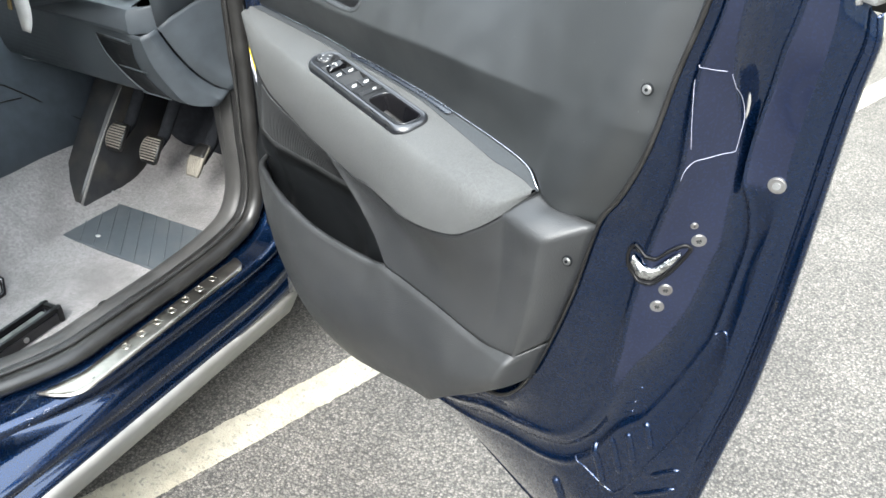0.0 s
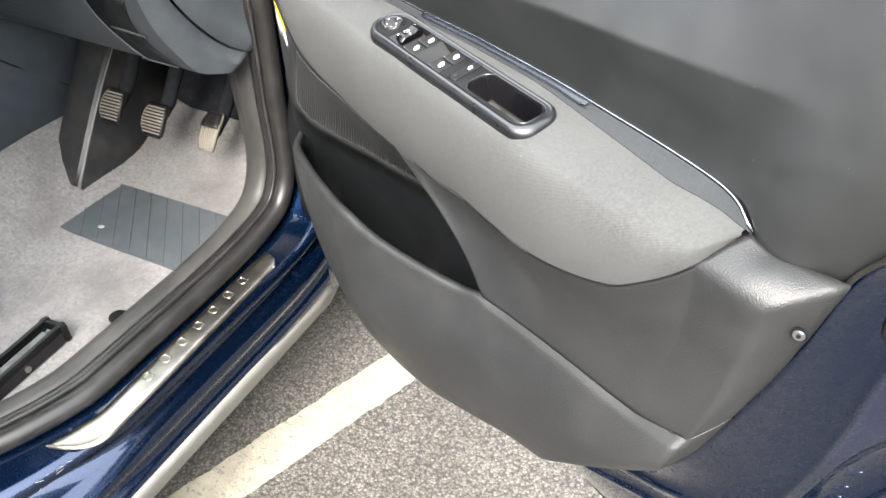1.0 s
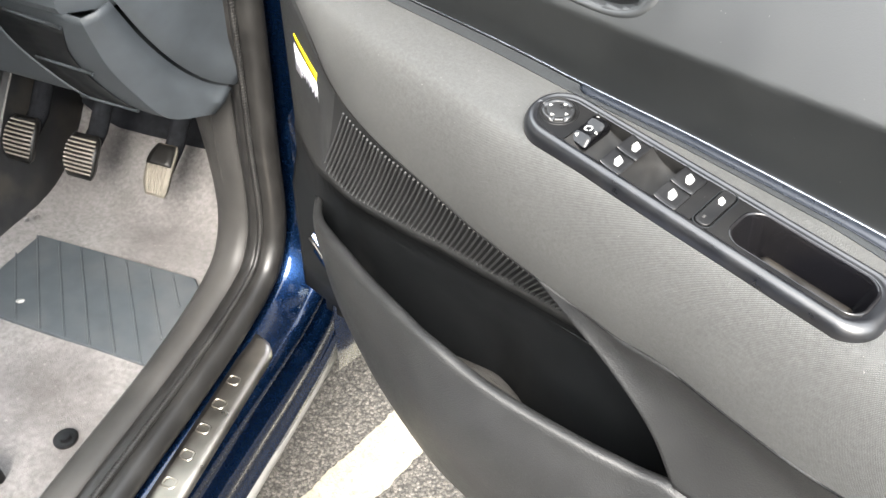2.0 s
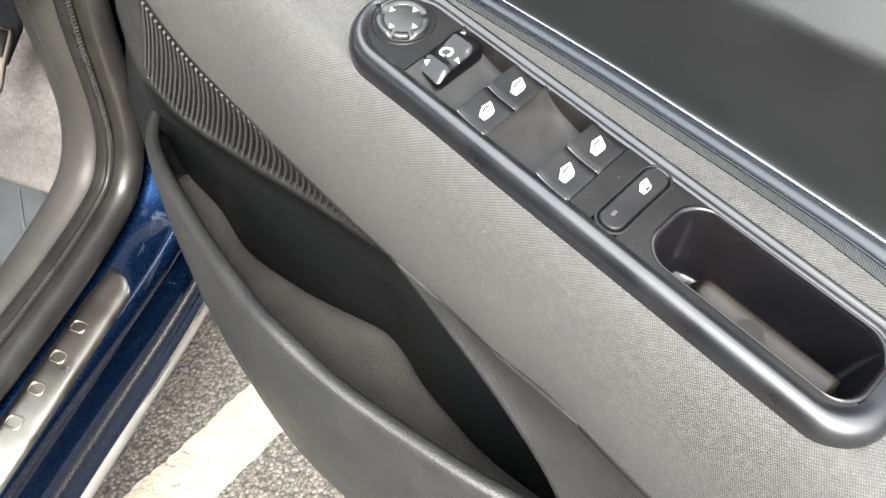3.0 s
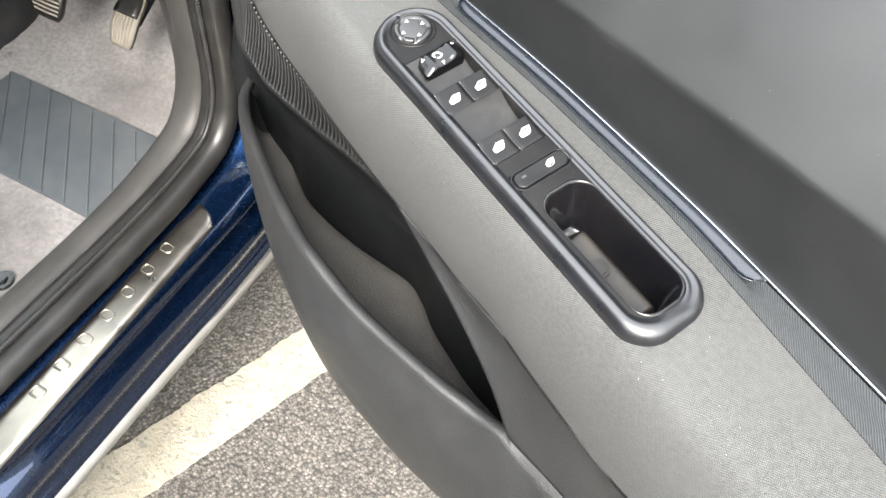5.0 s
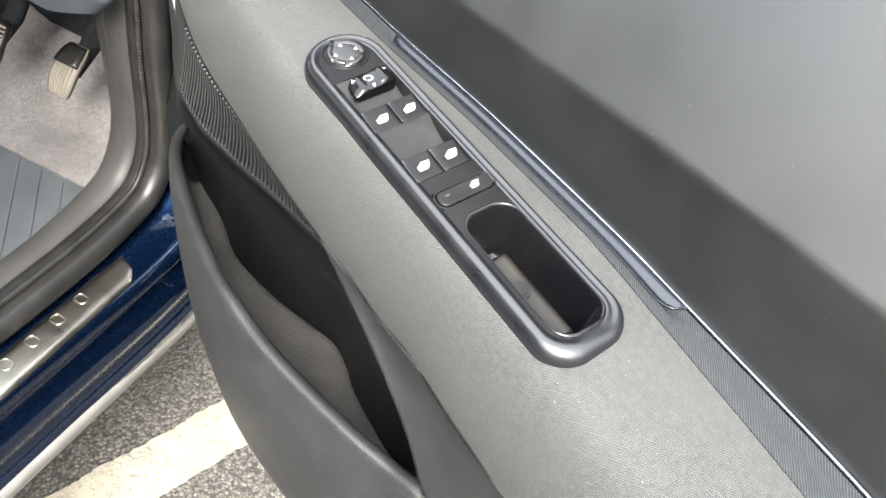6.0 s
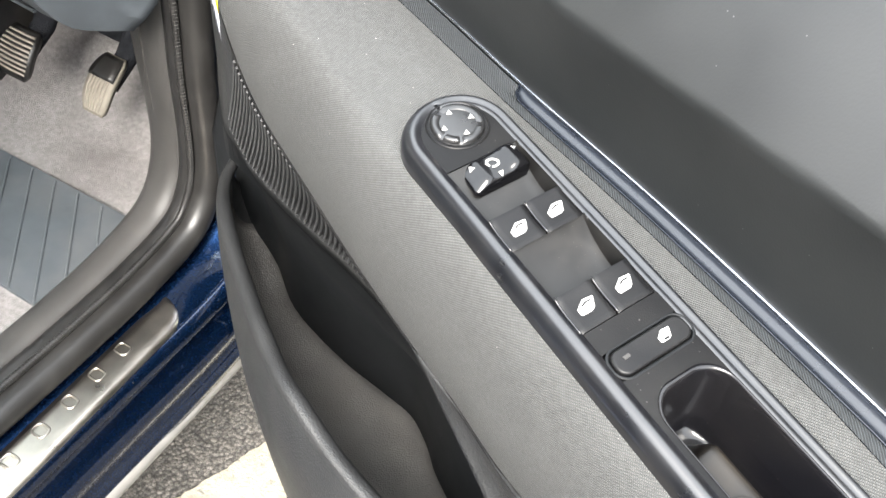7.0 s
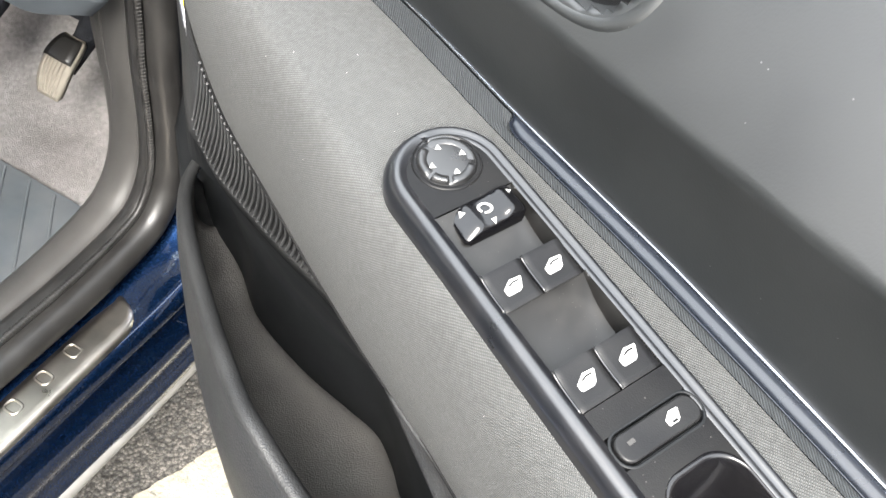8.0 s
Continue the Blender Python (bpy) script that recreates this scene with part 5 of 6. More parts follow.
# edge of the clear protective film
for pts in ([(0.107, 0.135), (0.109, 0.20), (0.110, 0.285)], [(0.112, 0.312), (0.120, 0.335), (0.135, 0.38), (0.158, 0.425), (0.175, 0.44), (0.177, 0.39), (0.180, 0.33), (0.182, 0.295), (0.192, 0.275), (0.201, 0.278)], [(0.118, 0.155), (0.135, 0.19), (0.170, 0.258)]):
    bm = bmesh.new()
    tube(bm, on_track(pts, 0.0006, 10), 0.0004, 5, up=Vector((0, 1, 0)))
    part("film_edge", bm, M_LINE, door, "pale edge of a clear protective film")
# stiffening ribs pressed into the lower corner
for a, b, r in (((0.511, 0.415), (0.543, 0.580), 0.0060), ((0.489, 0.480), (0.514, 0.610), 0.0058), ((0.471, 0.545), (0.493, 0.650), 0.0056), ((0.446, 0.600), (0.468, 0.695), 0.0056), ((0.489, 0.750), (0.461, 0.870), 0.0050), ((0.518, 0.710), (0.479, 0.890), 0.0050), ((0.611, 0.435), (0.629, 0.600), 0.0085), ((0.461, 0.475), (0.448, 0.52), 0.0022), ((0.447, 0.468), (0.434, 0.512), 0.0022), ((0.425, 0.465), (0.412, 0.510), 0.0022)):
    bm = bmesh.new()
    tube(bm, on_track([a, ((a[0] + b[0]) / 2, (a[1] + b[1]) / 2), b], -0.001, 6), lambda s: r * (max(0.02, 1 - abs(2 * s - 1) ** 6)) ** 0.5, 10, up=Vector((0, 1, 0)))
    part("pressed_rib", bm, M_PAINT, door)
# sealant seams on the flange
for pts in ([(0.335, 0.722), (0.331, 0.765), (0.334, 0.798), (0.350, 0.832), (0.368, 0.835), (0.388, 0.825), (0.43, 0.78), (0.473, 0.725), (0.537, 0.62), (0.542, 0.55), (0.550, 0.385)], [(0.30, 0.965), (0.36, 0.965), (0.43, 0.965), (0.50, 0.965), (0.56, 0.965)]):
    bm = bmesh.new()
    tube(bm, on_track(pts, 0.0002, 8), 0.0017, 6, up=Vector((0, 1, 0)))
    part("sealant_bead", bm, M_PAINT, door)
# rubber strip between the pressing and the lining
bm = bmesh.new()
tube(bm, [pan(i / 120, 0.012) + Vector((0, -0.003, 0)) for i in range(121)], 0.0028, 6)
part("lining_gasket", bm, M_RUBBER, door, "thin black rubber gasket")
# ends of the window channel at the belt
for c, s, r in ((D(1.020, -0.104, 1.262), (0.018, 0.014, 0.070), -12), (D(1.046, -0.108, 1.272), (0.016, 0.020, 0.08), 8), (D(1.062, -0.110, 1.246), (0.026, 0.012, 0.016), 20)):
    bm = bmesh.new()
    box(bm, c, s, Matrix.Rotation(radians(r), 4, "Y"), bevel=0.004)
    part("channel_end", bm, M_GREYRUB, door, "grey rubber end of the window channel")

# torn label on the front edge of the lining
def front_point(u, z, lift=0.0012):
    return grille_at(u, z, lift - 0.002)


EDGE_U = through_points([(-0.056, 0.921, 0), (-0.030, 0.911, 0), (0.002, 0.903, 0)])
FOOT = through_points([(-0.062, 0.874, 0), (-0.030, 0.867, 0), (0.0, 0.858, 0)])
bm = bmesh.new()
rows = []
for i in range(13):
    p = EDGE_U(i / 12)
    rows.append([front_point(p.x, p.y + 0.001), front_point(p.x - 0.003, p.y - 0.002 - 0.009 * (i / 12) ** 0.6)])
loft(bm, rows)
part("yellow_label", bm, M_YELLOW, door, "yellow edge of a torn warning label", thick=0.0004)
bm = bmesh.new()
rows = []
for i in range(25):
    s = i / 24
    a, b = EDGE_U(s), FOOT(s)
    k1 = (0.98 if s < 0.30 else 0.86 - 0.12 * (i % 3)) * (1 - 0.15 * s)
    rows.append([front_point(a.x - 0.003, a.y - 0.011, 0.0009), front_point(a.x - 0.003 + (b.x - a.x + 0.003) * k1, a.y - 0.011 + (b.y - a.y + 0.011) * k1, 0.0009)])
loft(bm, rows)
part("paper_label", bm, M_PAPER, door, "torn white label with bars", thick=0.0004)
for k in range(6):
    bm = bmesh.new()
    s = 0.38 + 0.1 * k
    a, b = EDGE_U(s), FOOT(s)
    loft(bm, [[front_point(a.x - 0.003 + (b.x - a.x) * t, a.y - 0.011 + (b.y - a.y + 0.011) * t, 0.0016), front_point(a.x - 0.003 + (b.x - a.x) * t + 0.0016, a.y - 0.011 + (b.y - a.y + 0.011) * t, 0.0016)] for t in (0.15, 0.45, 0.7)])
    part("label_bar", bm, M_INK, door)
# hinge with its bolts on the front end
bm = bmesh.new()
box(bm, D(-0.075, -0.075, 0.955), (0.05, 0.045, 0.030), bevel=0.004)
part("hinge", bm, M_PAINT, door, "navy blue door hinge")
for k in (0, 1):
    bm = bmesh.new()
    disc(bm, D(-0.066 - 0.014 * k, -0.050, 0.957 - 0.004 * k), 0.0075, 0.008, D(0, 1, 0.2).normalized(), 6, 0.001)
    part("hinge_bolt", bm, M_STEEL, door, "bright steel hinge bolt")

# ---- the car beside it ----
# the aperture's line in side view: along the sill, then up the hinge pillar
AP = [(-0.9, -0.003), (0.35, -0.003), (0.9, -0.003), (1.02, 0.001), (1.104, 0.011), (1.167, 0.029), (1.190, 0.050), (1.209, 0.085), (1.217, 0.115), (1.2215, 0.17), (1.2225, 0.24), (1.2270, 0.31), (1.232, 0.42), (1.236, 0.62), (1.240, 0.90)]
apf = through_points([(y, z, 0) for y, z in AP])


def aperture(s, off=0.0, x=0.0, base=0.43):
    """A point on the aperture's line, moved by off to its outer side."""
    p = apf(s)
    d = (apf(min(s + 0.004, 1)) - apf(max(s - 0.004, 0))).normalized()
    n = Vector((d.y, -d.x, 0))
    q = p + n * off
    back = max(0.0, 0.68 - p.x)
    inward = 0.85 * back ** 1.5 if back < 0.35 else 0.176 + 0.2 * (back - 0.35)
    return Vector((x - inward * step(-1.085, -1.10, x), q.x, base + q.y))


# painted sill and pillar, one pressed section swept along the aperture
SEC = [(0.004, -1.205), (0.010, -1.175), (0.016, -1.165), (0.017, -1.105), (0.020, -1.098), (0.030, -1.093), (0.042, -1.098), (0.050, -1.104), (0.062, -1.104), (0.070, -1.094), (0.085, -1.084), (0.104, -1.083), (0.112, -1.090), (0.122, -1.092), (0.132, -1.086), (0.142, -1.080), (0.152, -1.079)]
bm = bmesh.new()
SS = [i / 160 for i in range(161)]
rows = []
for s in SS:
    up = step(0.60, 0.78, s)
    r = []
    for off, x in SEC:
        if x < -1.10:
            r.append(aperture(s, off + 0.012 * up, x))
        else:
            r.append(aperture(s, (off + 0.012 * up) * (1 - 0.1 * up), x + 0.02 * up))
    rows.append(r)
loft(bm, rows)
part("sill_panel", weld(bm, 0.0002), M_PAINT, car, "glossy navy blue painted sill and hinge pillar", thick=0.0012)
# pillar face behind the hinge and the wing beyond it
bm = bmesh.new()
loft(bm, [[(x, y, z) for x, y in ((-1.19, 1.246), (-1.12, 1.258), (-1.05, 1.270), (-1.0, 1.285), (-0.985, 1.31), (-0.98, 1.36), (-0.975, 1.9))] for z in (0.24, 0.5, 0.8, 1.1, 1.33)])
part("hinge_pillar", bm, M_PAINT, car, "navy blue hinge pillar", thick=0.0015)
# grey strip under the sill
bm = bmesh.new()
ST = [(-1.088, 0.284), (-1.078, 0.281), (-1.074, 0.274), (-1.076, 0.262), (-1.092, 0.228), (-1.108, 0.198), (-1.118, 0.190), (-1.20, 0.185)]
loft(bm, [[(x, y, z) for x, z in ST] for y in [-0.9 + i * 2.1 / 30 for i in range(31)]])
part("sill_strip", bm, M_STRIP, car, "pale grey plastic strip along the sill", thick=0.002)
# rubber seal with a stitched-looking ridge, and the plastic sill cover inside it
bm = bmesh.new()
prof = [(0.010, -1.158), (0.000, -1.151), (-0.010, -1.153), (-0.018, -1.162), (-0.021, -1.174), (-0.018, -1.181), (-0.021, -1.186), (-0.023, -1.195), (-0.019, -1.205), (-0.008, -1.212), (0.004, -1.213)]
loft(bm, [[aperture(s, o, x) for o, x in prof] for s in [i / 220 for i in range(221)]])
seal = part("door_seal", weld(bm, 0.0001), M_RUBBER, car, "black rubber door seal", thick=0.001)
bm = bmesh.new()
n = 0
for i in range(470):
    s = 0.30 + 0.69 * i / 469
    mid = aperture(s, -0.0235, -1.1825)
    ahead = (aperture(min(s + 0.002, 1), -0.0235, -1.1825) - mid).normalized()
    up = (aperture(s, -0.0335, -1.1825) - mid).normalized()
    side = ahead.cross(up).normalized()
    tube(bm, [mid + (side * math.cos(a) + up * math.sin(a)) * 0.0045 + ahead * 0.0012 * math.cos(a) for a in [math.pi * q / 6 for q in range(7)]], 0.00058, 4)
tagged(part("ridge_pattern", bm, M_RUBBER, seal), kind="stuff")
bm = bmesh.new()
tube(bm, [aperture(0.28 + 0.71 * i / 200, -0.0235, -1.1825) for i in range(201)], 0.0044, 10)
part("ridge", bm, M_RUBBER, seal)
bm = bmesh.new()
rows = []
for s in SS:
    up = step(0.62, 0.85, s)
    r = []
    for o, x in ((-0.004, -1.205), (-0.016, -1.214), (-0.018, -1.225 - 0.01 * up), (-0.016 + 0.004 * up, -1.245 - 0.015 * up), (0.004 - 0.006 * up, -1.262 - 0.02 * up), (0.040 - 0.03 * up, -1.272 - 0.03 * up), (0.075 - 0.05 * up, -1.276 - 0.035 * up)):
        r.append(aperture(s, o, x))
    rows.append(r)
loft(bm, rows)
part("sill_cover", weld(bm, 0.0002), M_TRIM, car, "dark grey plastic sill and kick cover", thick=0.002)
# kick panel ahead of the pillar
bm = bmesh.new()
loft(bm, [[(-1.245 - 0.02 * math.sin(k / 8 * math.pi), 1.205 + 0.40 * k / 8, z) for k in range(9)] for z in (0.34, 0.5, 0.65, 0.8, 1.0)])
part("kick_panel", bm, M_TRIM, car, "dark grey kick panel in the footwell", thick=0.002)
# aluminium tread plate with raised marks
bm = bmesh.new()
rows = []
for i in range(60):
    s = i / 59
    y = 0.565 + s * 0.520
    lo = -1.154 + 0.018 * (1 - s)
    hi = lo + 0.050
    if s > 0.93:
        t = (s - 0.93) / 0.07
        hi = lo + (hi - lo) * (0.35 + 0.65 * math.sqrt(max(0, 1 - t * t)))
    if s < 0.16:
        t = 1 - s / 0.16
        lo = lo - 0.028 * t
        hi = hi - (hi - lo) * 0.92 * t ** 3.5
    rows.append([(lo + (hi - lo) * k / 6, y, 0.4145 + 0.003 * math.sin(math.pi * min(1, k / 6 * 1.05)) ** 0.3 - (0.001 if k in (0, 6) else 0)) for k in range(7)])
loft(bm, rows)
tread = part("tread_plate", bm, M_ALU, car, "scuffed aluminium tread plate with raised marks", thick=0.0012)
for i in range(7):
    y = 0.738 + i * 0.043
    cx = -1.122 - 0.012 * i / 6
    bm = bmesh.new()
    ring = []
    for k in range(20):
        a = 2 * math.pi * k / 20
        ca, sa = math.cos(a), math.sin(a)
        q = (ca ** 4 + sa ** 4) ** -0.25
        ring.append((cx + 0.0088 * q * ca, y + 0.0070 * q * sa, 0.4182))
    tube(bm, ring + [ring[0]], 0.0016, 6, cap=False, flat=0.8)
    part("raised_mark", bm, M_ALU, tread)
# underside and far side, so that the cabin is closed
bm = bmesh.new()
box(bm, (-2.0, 0.2, 0.24), (1.6, 3.2, 0.08))
part("underbody", bm, M_DARKPLASTIC, car)
# unseen roof with pillars and windscreen, added to keep light out of the footwell
bm = bmesh.new()
loft(bm, [[(x, y, z) for y in (-1.9, -0.4, 0.35, 0.78)] for x, z in ((-1.16, 1.42), (-1.35, 1.56), (-2.0, 1.60), (-2.65, 1.56), (-2.82, 1.40))])
part("roof", bm, M_PAINT, car, "navy blue unseen roof, added to shade the cabin", thick=0.02)
for xa, xb in ((-1.17, -1.20), (-2.81, -2.78)):
    bm = bmesh.new()
    tube(bm, [(xa, 0.76, 1.44), (xa + (xb - xa) * 0.3, 1.10, 1.34), (xa + (xb - xa) * 0.7, 1.50, 1.18), (xb, 1.84, 1.02)], 0.035, 10, flat=0.7)
    part("windscreen_pillar", bm, M_PAINT, car, "navy blue windscreen pillar")
bm = bmesh.new()
loft(bm, [[(x, y, z + 0.05 * (1 - ((x + 1.99) / 0.8) ** 2)) for x in (-1.20, -1.45, -1.72, -1.99, -2.26, -2.53, -2.78)] for y, z in ((0.78, 1.50), (1.15, 1.34), (1.50, 1.17), (1.85, 1.00))])
screen = part("windscreen", bm, M_GLASS, car, "clear windscreen", thick=0.005)
screen.visible_shadow = False
# unseen flank added to darken the paint's reflections: rear door, its dark glass and the pillar before it
bm = bmesh.new()
rows = []
for i in range(21):
    z = 0.24 + 0.76 * i / 20
    x = -1.085 + 0.030 * math.sin(math.pi * (z - 0.2) / 0.95) - 0.02 * step(0.45, 0.25, z)
    rows.append([(x - 0.05 * step(0.05, 0.12, y) - 0.02 * step(-1.4, -2.0, y), y, z) for y in (-2.0, -1.6, -1.0, -0.4, -0.05, 0.04, 0.12, 0.15)])
loft(bm, rows)
part("rear_door", bm, M_PAINT, car, "navy blue rear door, unseen, added for dark reflections", thick=0.004)
bm = bmesh.new()
loft(bm, [[(-1.105 - 0.10 * k / 6, y, 1.005 + 0.42 * k / 6) for k in range(7)] for y in (-1.9, -1.2, -0.5, 0.05)])
part("rear_glass", bm, M_GLOSS, car, "dark rear side window, unseen", thick=0.004)
bm = bmesh.new()
loft(bm, [[(-1.15 - 0.10 * step(0.9, 1.42, z), 0.06, z), (-1.16 - 0.10 * step(0.9, 1.42, z), 0.12, z), (-1.20 - 0.10 * step(0.9, 1.42, z), 0.15, z)] for z in (0.45, 0.7, 1.0, 1.2, 1.42)])
part("middle_pillar", bm, M_PAINT, car, "navy blue middle pillar, unseen", thick=0.004)
bm = bmesh.new()
loft(bm, [[(-2.82, y, z) for y in (-1.2, 0.4, 1.9)] for z in (0.25, 0.7, 1.0)])
part("far_side", bm, M_DARKPLASTIC, car, thick=0.02)
bm = bmesh.new()
loft(bm, [[(x, y, z) for x in (-1.2, -2.0, -2.82)] for y, z in ((1.50, 0.25), (1.515, 0.50), (1.56, 0.62), (1.66, 0.8), (1.72, 1.02))])
part("bulkhead", bm, M_DARKPLASTIC, car, thick=0.01)

# bonnet, front wings and nose, tail
bm = bmesh.new()
loft(bm, [[(-1.93 + 0.86 * a, 1.84 + 0.98 * t, 1.0 - 0.20 * t ** 1.6 - 0.10 * abs(a) ** 3) for a in (-1, -0.85, -0.5, 0, 0.5, 0.85, 1)] for t in [i / 10 for i in range(11)]])
loft(bm, [[(-1.93 + 0.86 * a, 2.82 + 0.06 * math.sin(math.pi * t) - 0.05 * a * a, 0.80 - 0.10 * abs(a) ** 3 - 0.52 * t) for a in (-1, -0.85, -0.5, 0, 0.5, 0.85, 1)] for t in [i / 8 for i in range(9)]])
part("bonnet", bm, M_PAINT, car, "navy blue bonnet and nose", thick=0.004)
for x, s in ((-1.05, 1), (-2.81, -1)):
    bm = bmesh.new()
    rows = []
    for i in range(33):
        y = 1.88 + 0.92 * i / 32
        arch = 0.32 + math.sqrt(max(0.0, 0.36 ** 2 - (y - 2.02) ** 2))
        lo = max(0.28, arch if abs(y - 2.02) < 0.36 else 0.28)
        rows.append([(x + s * 0.02 * math.sin(math.pi * k / 6), y, lo + (0.92 - 0.2 * max(0, y - 1.9) ** 1.6 - lo) * k / 6) for k in range(7)])
    loft(bm, rows)
    part("front_wing", bm, M_PAINT, car, "navy blue front wing", thick=0.004)
bm = bmesh.new()
loft(bm, [[(x, y, z) for x in (-1.12, -1.5, -2.0, -2.5, -2.82)] for y, z in ((-1.9, 1.55), (-2.0, 1.2), (-2.04, 0.9), (-2.06, 0.6), (-2.02, 0.28))])
part("tail", bm, M_PAINT, car, "navy blue tail panel", thick=0.004)

# carpet: flat floor, rising to the bulkhead and the tunnel
bm = bmesh.new()
rows = []
for i in range(70):
    y = -0.7 + i * 2.145 / 69
    r = []
    for j in range(60):
        x = -1.27 - 0.62 * j / 59
        z = 0.365 + 0.34 * step(1.28, 1.75, y) + 0.13 * step(-1.62, -1.86, x) + 0.02 * step(-1.30, -1.25, x)
        z += 0.004 * noise.noise(Vector((x, y, 0)) * 9) + 0.0015 * noise.noise(Vector((x, y, 3)) * 60)
        r.append((x, y, z))
    rows.append(r)
loft(bm, rows)
carpet = part("carpet", bm, M_CARPET, car, "worn beige-grey carpet of the driver's footwell", thick=0.004)
bm = bmesh.new()
HP = [(-1.665, 1.003), (-1.300, 1.002), (-1.285, 1.025), (-1.305, 1.165), (-1.330, 1.190), (-1.69, 1.185), (-1.70, 1.165)]
outline_prism(bm, HP, 0.366, 0.3735, 0.002)
pad = part("heel_pad", bm, M_PAD, carpet, "blue-grey ribbed rubber heel pad")
for k in range(13):
    x0 = -1.84 + k * 0.047
    pts = [(x0 + 0.87 * t * 0.18, 1.183 - t * 0.18, 0.3737) for t in [i / 18 for i in range(19)]]
    pts = [p for p in pts if -1.685 + (1.183 - p[1]) * 0.15 < p[0] < -1.297 - (p[1] - 1.02) * 0.14]
    if len(pts) > 3:
        bm = bmesh.new()
        tube(bm, pts, 0.0019, 5)
        part("rib", bm, M_PAD, carpet)
bm = bmesh.new()
disc(bm, (-1.327, 0.853, 0.369), 0.017, 0.006, Vector((0, 0, 1)), 24, 0.0015)
disc(bm, (-1.327, 0.853, 0.373), 0.008, 0.006, Vector((0, 0, 1)), 16, 0.001)
part("carpet_clip", bm, M_GLOSS, carpet, "round black clip that holds the carpet")

# tunnel console
bm = bmesh.new()
loft(bm, [[(x, y, z) for x, z in ((-1.83, 0.46), (-1.86, 0.62), (-1.90, 0.76), (-1.98, 0.82), (-2.2, 0.82))] for y in (-0.6, 0.2, 0.8, 1.2, 1.6)])
console = part("tunnel_console", bm, M_DARKPLASTIC, car, "dark plastic tunnel console beside the footwell", thick=0.004)


# toe board behind the pedals, the dashboard's shade painted on it as black
bm = bmesh.new()
rows = []
for i in range(20):
    y = 1.430 + 0.33 * i / 19
    rows.append([(x, y, 0.372 + 0.34 * step(1.28, 1.75, y) + 0.13 * step(-1.62, -1.86, x) + 0.004 * noise.noise(Vector((x, y, 5)) * 20)) for x in [-1.25 - 0.66 * j / 24 for j in range(25)]])
loft(bm, rows)
part("toe_board", bm, M_TOE, car, "toe board behind the pedals, painted black for the footwell shade", thick=0.004)


# pedals
def pedal(name, x, y, z, wide, high, mat, label, lean=38, ribs=9, arm_to=(0, 0.18, 0.32), along=False):
    e = holder(name, pose(x, y, z), car, label)
    rot = Matrix.Rotation(radians(90 - lean), 4, "X")
    bm = bmesh.new()
    rows = []
    for i in range(13):
        t = i / 12
        b = (t - 0.5) * high
        half = wide / 2 * (1 - 0.28 * abs(2 * t - 1) ** 3)
        r = []
        for k in range(9):
            a = (k / 8 - 0.5) * 2
            q = Vector((a * half, b, 0.006 - 0.010 * (2 * t - 1) ** 2 - 0.003 * a * a))
            r.append(rot @ q)
        rows.append(r)
    loft(bm, rows)
    pad = part("pad", bm, M_RUBBER if not along else mat, e, thick=0.012)
    for i in range(ribs):
        t = (i + 1) / (ribs + 1)
        bm = bmesh.new()
        if along:
            a = 2 * t - 1
            pts = []
            for q in (0.02, 0.2, 0.4, 0.6):
                half = wide / 2 * (1 - 0.28 * abs(2 * q - 1) ** 3) * 0.98
                pts.append(rot @ Vector((a * half, (q - 0.5) * high, 0.0130 - 0.010 * (2 * q - 1) ** 2 - 0.003 * a * a)))
            tube(bm, pts, 0.0018, 5)
        else:
            b = (t - 0.5) * high
            half = wide / 2 * (1 - 0.28 * abs(2 * t - 1) ** 3) * 0.92
            tube(bm, [rot @ Vector((a * half, b, 0.0130 - 0.010 * (2 * t - 1) ** 2 - 0.003 * a * a)) for a in (-1, -0.5, 0, 0.5, 1)], 0.0020, 5)
        part("rib", bm, mat, e)
    if along:
        bm = bmesh.new()
        rows = []
        for i in range(7):
            q = 0.58 + 0.42 * i / 6
            half = wide / 2 * (1 - 0.28 * abs(2 * q - 1) ** 3) * 1.03
            rows.append([rot @ Vector((a * half, (q - 0.5) * high, 0.0140 - 0.010 * (2 * q - 1) ** 2 - 0.003 * a * a)) for a in (-1, -0.5, 0, 0.5, 1)])
        loft(bm, rows)
        part("pad_top", bm, M_RUBBER, e, "black upper end of the pedal", thick=0.003)
    bm = bmesh.new()
    tube(bm, [rot @ Vector((0, 0, -0.008)), Vector((0.0, 0.05, 0.02)), Vector((0.01, 0.10, 0.10)), Vector(arm_to)], 0.016, 8)
    part("arm", bm, M_TOE, e, "black steel pedal arm")
    return e


pedal("clutch_pedal", -1.655, 1.232, 0.552, 0.060, 0.072, M_PEDAL, "worn ribbed rubber clutch pedal on a black arm")
pedal("brake_pedal", -1.555, 1.250, 0.530, 0.062, 0.070, M_PEDAL, "worn ribbed rubber brake pedal on a black arm")
pedal("accelerator_pedal", -1.420, 1.275, 0.520, 0.046, 0.085, M_WORN, "scuffed tan and black accelerator pedal", lean=45, ribs=6, arm_to=(0.01, 0.14, 0.26), along=True)
# tall foot rest left of the clutch
bm = bmesh.new()
rows = []
